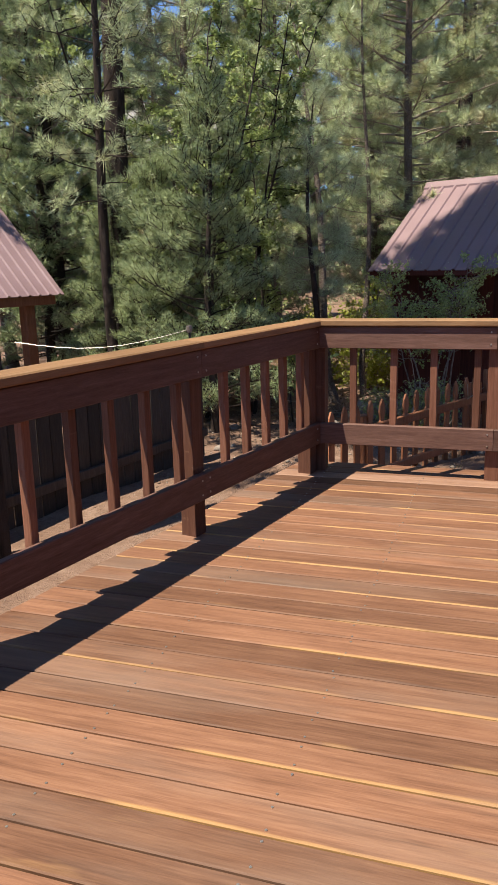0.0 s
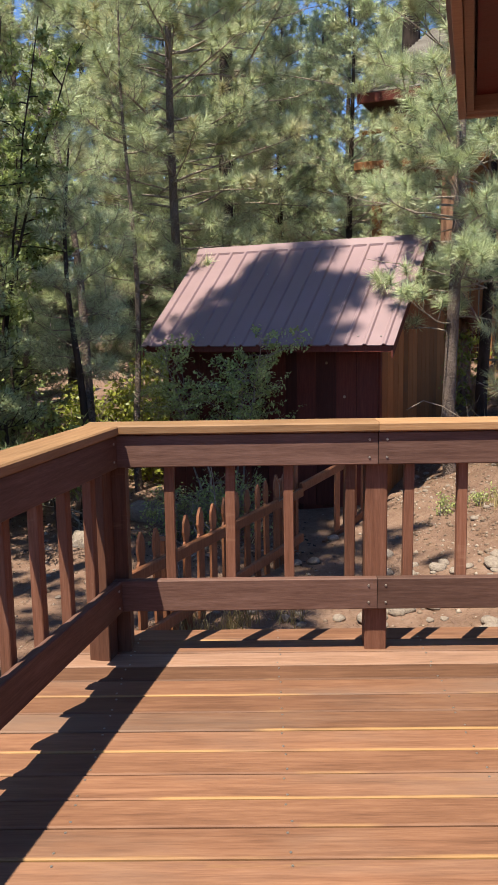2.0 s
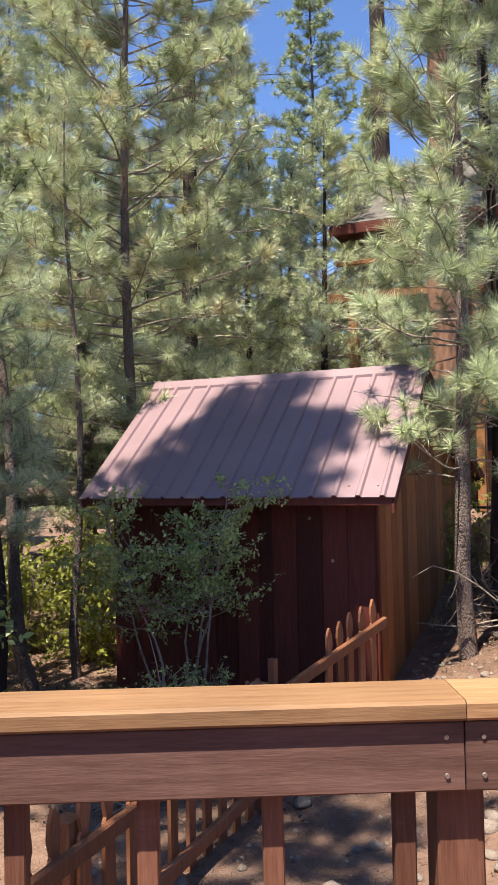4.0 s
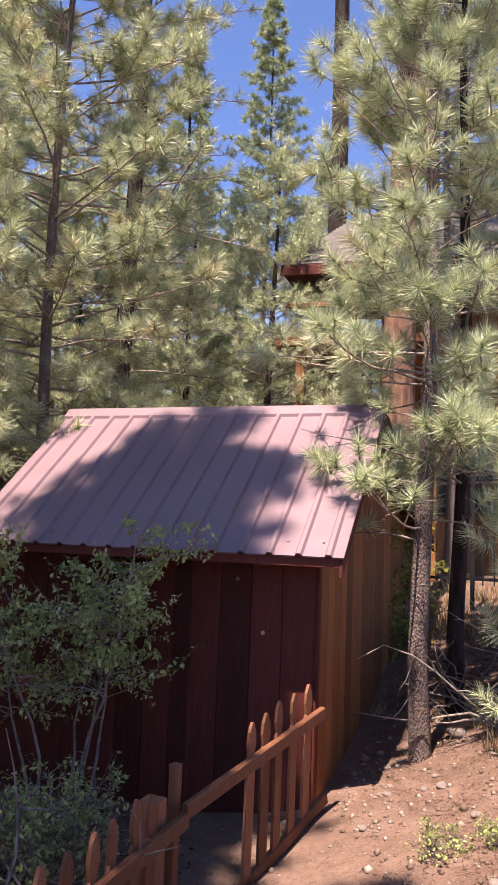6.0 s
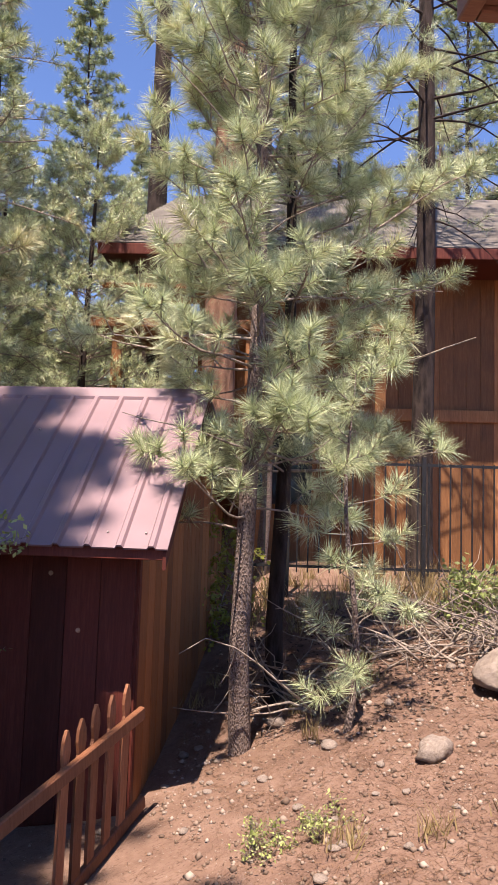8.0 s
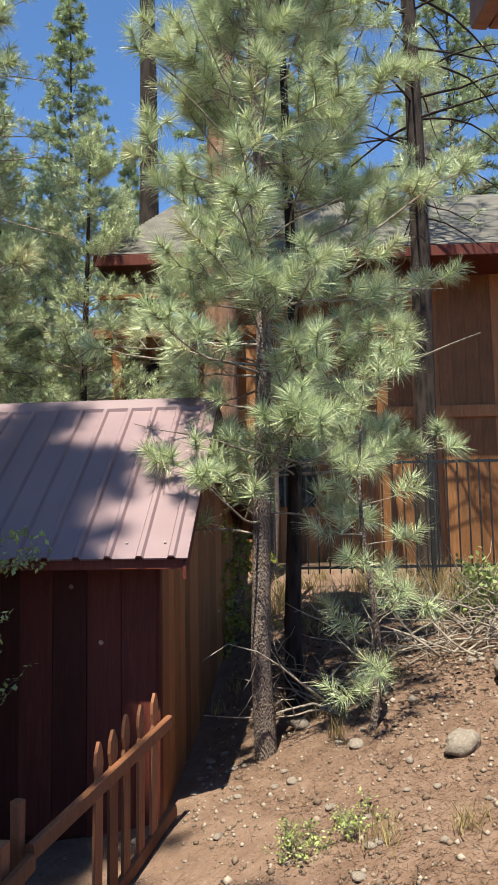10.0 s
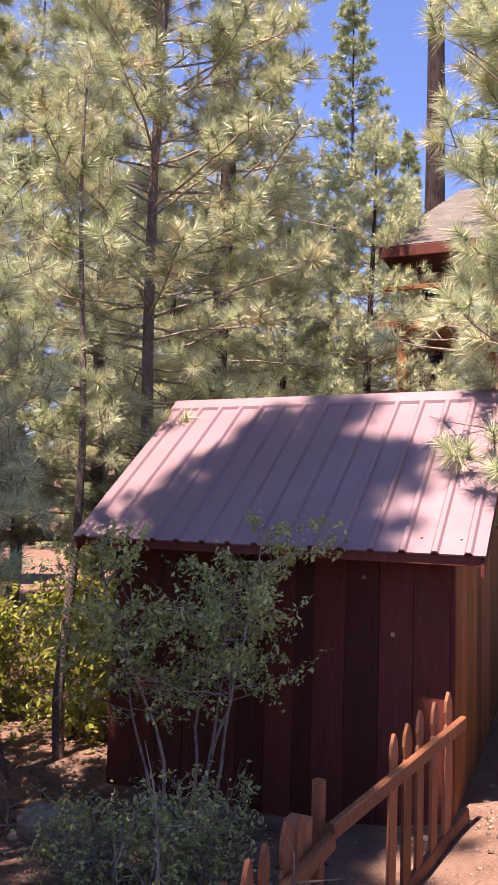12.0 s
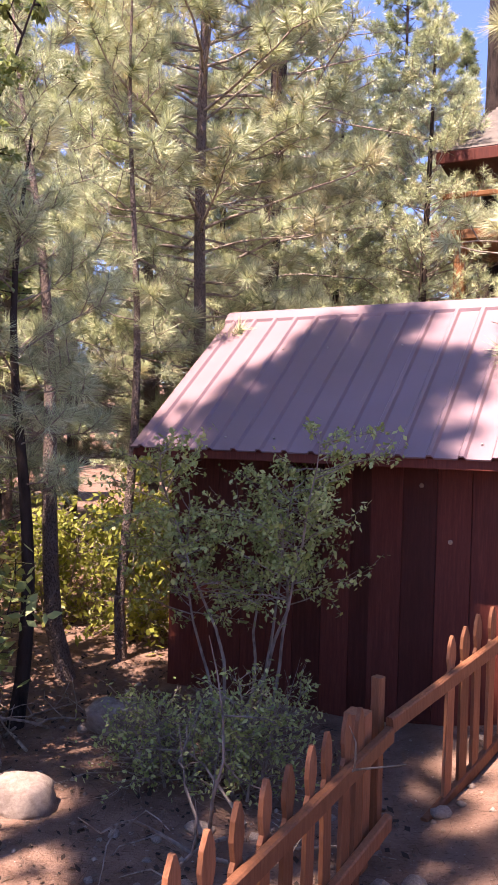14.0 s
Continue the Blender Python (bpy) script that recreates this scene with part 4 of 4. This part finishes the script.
kinds = [far_kind(41, 28.0, 3.0, 10.5, needle_dark, 30, 0.36, 0.04, 0.5, "tall narrow conifer standing out against the sky"), far_kind(42, 19.5, 1.9, 6.0, needle_dark, 30, 0.28, 0.032, 0.42, "slim tall conifer against the sky"),
         far_kind(43, 13.0, 2.6, 1.0, needle_far, 18, 0.34, 0.04, 0.5, "dense conifer in the woods")]
kinds[0].matrix_basis = pose(5.65, 40.6, height(5.65, 40.6) - 0.1)
kinds[1].matrix_basis = pose(1.15, 27.0, height(1.15, 27.0) - 0.1)
kinds[2].matrix_basis = pose(-4.0, 28.0, height(-4, 28) - 0.1)
spots = [(0, -7.0, 34.0), (0, 11.5, 30.0), (1, 9.0, 42.0), (0, -14.0, 38.0), (1, -1.0, 31.0), (0, 16.0, 34.0), (1, 13.5, 26.0), (0, 20.0, 27.0)]
for k, x, yy in spots:
    copy_thing(kinds[k], pose(x, yy, height(x, yy) - 0.1, 0, 0, rngf.uniform(0, 360)))
for i in range(46):
    yy = rngf.uniform(24, 52)
    x = rngf.uniform(-0.75, 0.62) * yy + 1.0
    s = rngf.uniform(0.75, 1.0)
    c = copy_thing(kinds[2], pose(x, yy, height(x, yy) - 0.1, 0, 0, rngf.uniform(0, 360)) @ Matrix.Scale(1, 4))
    c.scale = (s, s, s * (0.62 if -0.02 < (x - 1) / yy < 0.16 else 0.9))
for i in range(16):
    a = radians(100 + i * 16.5)
    x, yy = 13 * math.cos(a) * rngf.uniform(1, 1.4), -4 + 13 * math.sin(a) * rngf.uniform(1, 1.4)
    if yy < 3 and not (-5 < x < 9 and yy > -9):
        copy_thing(mids[i % 3], pose(x, yy, height(x, yy) - 0.03, 0, 0, i * 50))


def broadleaf(label, x, y, seed, stems, tall, spread, count, size, mat, bark_mat, r0=0.03, low=0.3, name="tree", cat="tree", z=None, flare=0.22, wander=0.09, lean=(0, 0)):
    """Several thin stems that fork, with small leaves in loose sprays on the outer twigs."""
    rng = np.random.default_rng(seed)
    B = Shape()
    pts = []
    per = max(4, count // (stems * 26))
    for s in range(stems):
        a = 6.283 * s / stems + rng.random()
        st = bent((0.05 * math.cos(a) * stems * 0.3, 0.05 * math.sin(a) * stems * 0.3, -0.1), (math.cos(a) * flare + lean[0], math.sin(a) * flare + lean[1], 1), tall * (0.7 + 0.35 * rng.random()), 10, wander, 0.03, rng)
        B.tube(st, [r0 * (1 - 0.8 * i / 10) for i in range(11)], 6, False)
        for j in range(26):
            q = low + (0.99 - low) * (j + rng.random()) / 26
            i = min(int(q * 10), 9)
            p = st[i] + (st[i + 1] - st[i]) * (q * 10 - i)
            b = 6.283 * rng.random()
            ln = spread * (0.35 + 0.65 * rng.random()) * (1.15 - 0.75 * q)
            tw = bent(p, unit(np.array([[math.cos(b), math.sin(b), 0.45]]))[0], ln, 5, 0.2, -0.02, rng)
            B.tube(tw, [r0 * 0.32, r0 * 0.26, r0 * 0.2, r0 * 0.15, r0 * 0.1, r0 * 0.06], 4, False)
            subs = [tw]
            for g in range(3):
                k = 1 + g
                way = tw[k + 1] - tw[k] + rng.normal(size=3) * np.array([1, 1, 0.35]) * ln * 0.14
                sub = bent(tw[k], unit(way[None])[0], ln * (0.3 + 0.25 * rng.random()), 5, 0.16, 0.0, rng)
                B.tube(sub, [r0 * 0.16, r0 * 0.13, r0 * 0.11, r0 * 0.09, r0 * 0.07, r0 * 0.05], 3, False)
                subs.append(sub)
            for g in range(per):
                line = subs[g % 4]
                f = (0.35 + 0.65 * rng.random()) * 4.999
                k = int(f)
                pts.append(line[k] + (line[k + 1] - line[k]) * (f - k) + rng.normal(size=3) * size * 0.35)
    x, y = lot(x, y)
    t = thing(name, label, cat, pose(x, y, height(x, y) if z is None else z) @ Matrix.Scale(0.91, 4))
    tagged(part("twig_work", B, bark_mat, t, smooth=True), kind="stuff")
    part("foliage", quick_mesh("foliage", leaves(pts, size, rng), 4, mat), None, t)
    return t


broadleaf("thin-stemmed shrub with small grey-green leaves before the shed", 0.42, 6.15, 51, 6, 2.5, 1.25, 11000, 0.04, leaf_shrub, bark_twig, 0.016, 0.5, "shrub", "shrub", flare=0.38, wander=0.14, lean=(0.22, 0.05))
broadleaf("low leafy shrub by the picket fence", 0.55, 5.2, 52, 6, 0.8, 0.75, 2300, 0.036, leaf_shrub, bark_twig, 0.012, 0.1, "shrub", "shrub")
broadleaf("low leafy shrub under the larger one", 0.05, 5.35, 53, 6, 0.65, 0.7, 1800, 0.036, leaf_shrub, bark_twig, 0.012, 0.1, "shrub", "shrub")
broadleaf("leafy alder with small bright leaves", -2.95, 5.6, 54, 4, 6.0, 1.3, 12000, 0.06, leaf_green, bark_dark, 0.032, 0.15)
broadleaf("leafy alder with small bright leaves", -4.6, 8.05, 55, 4, 7.5, 1.6, 13000, 0.065, leaf_green, bark_dark, 0.04, 0.12)
broadleaf("slender alder with bright leaves beyond the railing", -2.31, 6.22, 64, 4, 5.6, 1.15, 11000, 0.058, leaf_green, bark_dark, 0.026, 0.12)
broadleaf("slender alder with bright leaves beyond the railing", -3.03, 7.79, 65, 4, 5.0, 1.15, 10000, 0.058, leaf_green, bark_dark, 0.026, 0.12)
broadleaf("sunlit yellow-green bush behind the shed", -0.85, 8.7, 57, 7, 1.8, 0.9, 4600, 0.075, leaf_yellow, bark_twig, 0.015, 0.05, "bush", "bush")
broadleaf("sunlit yellow-green bush on the bank", 3.9, 9.6, 58, 7, 1.9, 0.8, 3600, 0.075, leaf_yellow, bark_twig, 0.015, 0.05, "bush", "bush")
broadleaf("sunlit yellow-green bush on the bank", -1.95, 9.4, 59, 7, 1.5, 0.9, 3400, 0.075, leaf_yellow, bark_twig, 0.015, 0.05, "bush", "bush")
broadleaf("small alder sapling with broad leaves", -1.43, 5.6, 61, 3, 1.5, 0.5, 420, 0.10, leaf_green, bark_dark, 0.012, 0.35, "sapling", "sapling")
broadleaf("small dry weed on the dirt", 2.95, 4.75, 62, 5, 0.26, 0.2, 110, 0.026, leaf_shrub, bark_twig, 0.006, 0.15, "weed", "weed")
broadleaf("small dry weed on the dirt", 3.3, 4.7, 63, 5, 0.22, 0.2, 80, 0.026, leaf_shrub, bark_twig, 0.006, 0.15, "weed", "weed")
broadleaf("scrubby green bush on the bank", 6.1, 6.9, 60, 6, 0.8, 0.6, 1800, 0.06, leaf_green, bark_twig, 0.01, 0.1, "bush", "bush")

# ---- stones ----


def inside_shed(x, y):
    lx, ly = x - 1.972, y - 4.305
    return -2.85 < 0.903 * lx - 0.429 * ly < -0.13 and 0.2 < 0.429 * lx + 0.903 * ly < 5.0


def stone_shape(seed, n=2):
    rng = np.random.default_rng(seed)
    bm = bmesh.new()
    bmesh.ops.create_icosphere(bm, subdivisions=n, radius=1.0)
    off = Vector(rng.normal(size=3) * 5)
    for v in bm.verts:
        k = 1 + 0.42 * noise.noise(v.co * 0.9 + off) + 0.16 * noise.noise(v.co * 2.6 + off)
        v.co = v.co * k
        v.co.z = max(v.co.z, -0.35)
    me = bpy.data.meshes.new("stone")
    bm.to_mesh(me)
    bm.free()
    me.materials.append(granite)
    me.shade_smooth()
    return me


stones = [stone_shape(i) for i in range(6)]
boulders = [stone_shape(20 + i, 3) for i in range(3)]


def put_stone(me, x, y, sx, sy, sz, turn, label, group=""):
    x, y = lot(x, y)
    o = new("rock" if sx > 0.09 else "stone", me)
    o.matrix_basis = pose(x, y, height(x, y) + sz * 0.22, 0, 0, turn) @ Matrix.Diagonal((sx, sy, sz, 1))
    return tagged(o, label, "rock", group)


put_stone(boulders[0], -0.757, 4.85, 0.17, 0.13, 0.14, 20, "pale boulder on the dirt")
put_stone(boulders[1], -1.02, 4.93, 0.11, 0.1, 0.12, 70, "pale boulder beside a larger one")
put_stone(boulders[2], 4.13, 4.80, 0.10, 0.09, 0.09, 130, "rounded pale rock on the bank")
put_stone(boulders[1], 5.3, 5.2, 0.42, 0.3, 0.2, 10, "large flat half-buried rock")
put_stone(boulders[0], 4.9, 4.5, 0.35, 0.24, 0.16, 50, "large flat half-buried rock")
put_stone(boulders[2], -0.42, 6.15, 0.24, 0.16, 0.17, 10, "grey boulder by the shed corner")
rs = random.Random(9)
for i in range(320):
    if i >= 290:
        x, yy = rs.uniform(1.7, 2.7), rs.uniform(1.75, 3.6)
        s = rs.uniform(0.025, 0.06)
    elif i < 60:
        x, yy = rs.uniform(0.6, 3.2), rs.uniform(1.2, 3.2)
        s = rs.uniform(0.018, 0.055) if rs.random() < 0.85 else rs.uniform(0.06, 0.085)
    else:
        x, yy = rs.uniform(-2.5, 6.0), rs.uniform(2.6, 6.8)
        s = rs.uniform(0.01, 0.03) if rs.random() < 0.85 else rs.uniform(0.03, 0.06)
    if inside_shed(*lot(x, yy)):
        continue
    put_stone(stones[i % 6], x, yy, s * rs.uniform(0.9, 1.4), s, s * rs.uniform(0.55, 0.85), rs.uniform(0, 360), "small pale stone on the dirt", "stones on the ground")


# ---- litter, pebbles, dead twigs and grass on the dirt ----


def scatter(n, rng, x0, x1, y0, y1):
    pts = []
    while len(pts) < n:
        x, y = rng.uniform(x0, x1), rng.uniform(y0, y1)
        if not inside_shed(x, y):
            pts.append((x, y, height(x, y)))
    return np.array(pts)


def pine_litter():
    rng = np.random.default_rng(70)
    p = np.concatenate([scatter(26000, rng, -4, 7.5, 0.3, 9.5), scatter(26000, rng, 2.4, 6.4, 2.6, 7.0)]) + np.array([0, 0, 0.006])
    a = rng.random(len(p)) * 6.283
    d = np.stack([np.cos(a), np.sin(a), rng.normal(size=len(p)) * 0.12], 1) * (0.045 + 0.06 * rng.random((len(p), 1)))
    w = np.stack([-np.sin(a), np.cos(a), a * 0], 1) * 0.0017
    v = np.stack([p - w, p + w, p + d], 1).reshape(-1, 3)
    m = material("dead_needles", lambda node, link, bsdf: link(ramp(node, link, node("NewGeometry").outputs["Random Per Island"], [(0.1, (0.06, 0.032, 0.02)), (0.9, (0.20, 0.11, 0.06))]), bsdf.inputs["Base Color"]), 0.9)
    tagged(new("pine_litter", quick_mesh("pine_litter", v, 3, m)), "dead brown pine needles strewn over the dirt", "litter", kind="stuff")


def pebbles():
    rng = np.random.default_rng(71)
    p = np.concatenate([scatter(5200, rng, -3.5, 7.0, 0.4, 8.5), scatter(5500, rng, 2.0, 6.2, 2.4, 6.2)])
    oct_v = np.array([(1, 0, 0), (0, 1, 0), (-1, 0, 0), (0, -1, 0), (0, 0, 1), (0, 0, -0.3)], float)
    oct_f = [(0, 1, 4), (1, 2, 4), (2, 3, 4), (3, 0, 4), (1, 0, 5), (2, 1, 5), (3, 2, 5), (0, 3, 5)]
    g = Shape()
    for q in p:
        s = 0.006 + 0.016 * rng.random() ** 3 + (0.012 if rng.random() < 0.08 else 0)
        k = oct_v * (0.75 + 0.5 * rng.random((6, 3))) * s
        a = rng.random() * 6.28
        c, n = math.cos(a), math.sin(a)
        k = np.stack([k[:, 0] * c - k[:, 1] * n, k[:, 0] * n + k[:, 1] * c, k[:, 2] * 0.8], 1) + q
        o = len(g.v)
        g.v += [tuple(t) for t in k]
        g.f += [tuple(i + o for i in f) for f in oct_f]
    m = material("pebble_stone", lambda node, link, bsdf: link(ramp(node, link, node("NewGeometry").outputs["Random Per Island"], [(0.1, (0.12, 0.078, 0.054)), (0.6, (0.22, 0.155, 0.115)), (0.95, (0.33, 0.265, 0.215))]), bsdf.inputs["Base Color"]), 0.9)
    tagged(part("pebbles", g, m, smooth=True), "small pale pebbles and grit on the dirt", "pebbles", kind="stuff")


def grass():
    rng = np.random.default_rng(72)
    vs = []
    for x0, x1, y0, y1, clumps, h in ((3.6, 8.5, 6.8, 9.2, 90, 0.30), (-3.5, -0.2, 7.0, 11.0, 60, 0.25), (2.6, 6.0, 2.6, 6.5, 22, 0.14), (0.2, 1.1, 0.5, 2.0, 10, 0.18)):
        for c in scatter(clumps, rng, x0, x1, y0, y1):
            n = 46
            b = c + np.concatenate([rng.normal(size=(n, 2)) * 0.06, np.zeros((n, 1))], 1)
            d = np.concatenate([rng.normal(size=(n, 2)) * 0.35, np.ones((n, 1))], 1) * h * (0.4 + 0.8 * rng.random((n, 1)))
            w = unit(np.cross(d, rng.normal(size=(n, 3)))) * 0.004
            vs.append(np.stack([b - w, b + w, b + d], 1).reshape(-1, 3))
    tagged(new("dry_grass", quick_mesh("dry_grass", np.concatenate(vs), 3, dry_grass)), "thin tufts of dry yellow grass", "grass", kind="stuff")


def dead_branches():
    rng = np.random.default_rng(73)
    for k, (x, y) in enumerate(((5.1, 6.2), (4.6, 5.6), (5.7, 5.6), (4.1, 6.3), (3.75, 5.9), (6.2, 6.4), (4.9, 5.9), (5.3, 5.7), (4.5, 6.2), (5.5, 6.5), (5.9, 6.0), (3.5, 5.7), (4.75, 5.35), (5.15, 5.35), (-1.3, 5.3), (0.3, 4.1))):
        x, y = 0.0585 + 0.91 * x, -0.231 + 0.91 * y
        limb = thing("dead_branch", "bare grey dead branch lying on the dirt", "branch", pose(x, y, height(x, y)), "dead branches")
        for j in range(7):
            g = Shape()
            a = rng.random() * 6.283
            line = bent((rng.normal() * 0.12, rng.normal() * 0.12, 0.02), (math.cos(a), math.sin(a), 0.25 + 0.5 * rng.random()), 0.55 + 0.7 * rng.random(), 6, 0.22, -0.09, rng)
            line = [q if q[2] > 0.01 else np.array((q[0], q[1], 0.012)) for q in line]
            g.tube(line, [0.011 * (1 - 0.8 * i / 6) for i in range(7)], 5, False)
            for i in (2, 3, 4):
                t = bent(line[i], rng.normal(size=3) + np.array([0, 0, 0.5]), 0.28, 3, 0.25, -0.05, rng)
                g.tube(t, [0.005, 0.004, 0.003, 0.002], 4, False)
            part("stem", g, bark_twig, limb, smooth=True)


def bark_chips():
    """Dark flakes of bark and cone scales under the pines."""
    rng = np.random.default_rng(74)
    p = np.concatenate([scatter(5200, rng, 3.2, 6.4, 4.2, 7.2), scatter(2600, rng, -3.5, 1.2, 3.0, 7.5)])
    n = len(p)
    a = rng.random(n) * 6.283
    u = np.stack([np.cos(a), np.sin(a), rng.normal(size=n) * 0.3], 1) * (0.008 + 0.024 * rng.random((n, 1)) ** 2)
    w = np.stack([-np.sin(a), np.cos(a), rng.normal(size=n) * 0.3], 1) * (0.005 + 0.012 * rng.random((n, 1)))
    p = p + np.array([0, 0, 0.008])
    m = material("bark_flakes", lambda node, link, bsdf: link(ramp(node, link, node("NewGeometry").outputs["Random Per Island"], [(0.1, (0.022, 0.014, 0.010)), (0.6, (0.06, 0.036, 0.025)), (0.95, (0.15, 0.10, 0.07))]), bsdf.inputs["Base Color"]), 0.9)
    v = np.stack([p - u, p - w, p + u, p + w], 1).reshape(-1, 3)
    tagged(new("bark_litter", quick_mesh("bark_litter", v, 4, m)), "dark flakes of bark and cone scales on the dirt", "litter", kind="stuff")


pine_litter()
bark_chips()
pebbles()
grass()
dead_branches()


def wire_post():
    x, y = -1.8, 2.45
    p = thing("wire_post", "thin metal fence post with white insulator and wire", "post", pose(x, y, height(x, y)))
    h = 0.69 - height(x, y)
    part("stake", Shape().tube([(0, 0, -0.2), (0, 0, h)], [0.012, 0.012], 6), iron, p)
    part("insulator", Shape().tube([(0, 0, h - 0.03), (0, 0, h - 0.01), (0, 0, h + 0.03), (0, 0, h + 0.04)], [0.02, 0.03, 0.03, 0.018], 8), granite, p, "pale insulator cap")
    pts = [(-1.9 * k / 8, -0.2 * k / 8, h - 0.12 * math.sin(math.pi * k / 8) - 0.12 * k / 8) for k in range(9)]
    part("wire", Shape().tube(pts, [0.003] * 9, 4), steel, p)


wire_post()
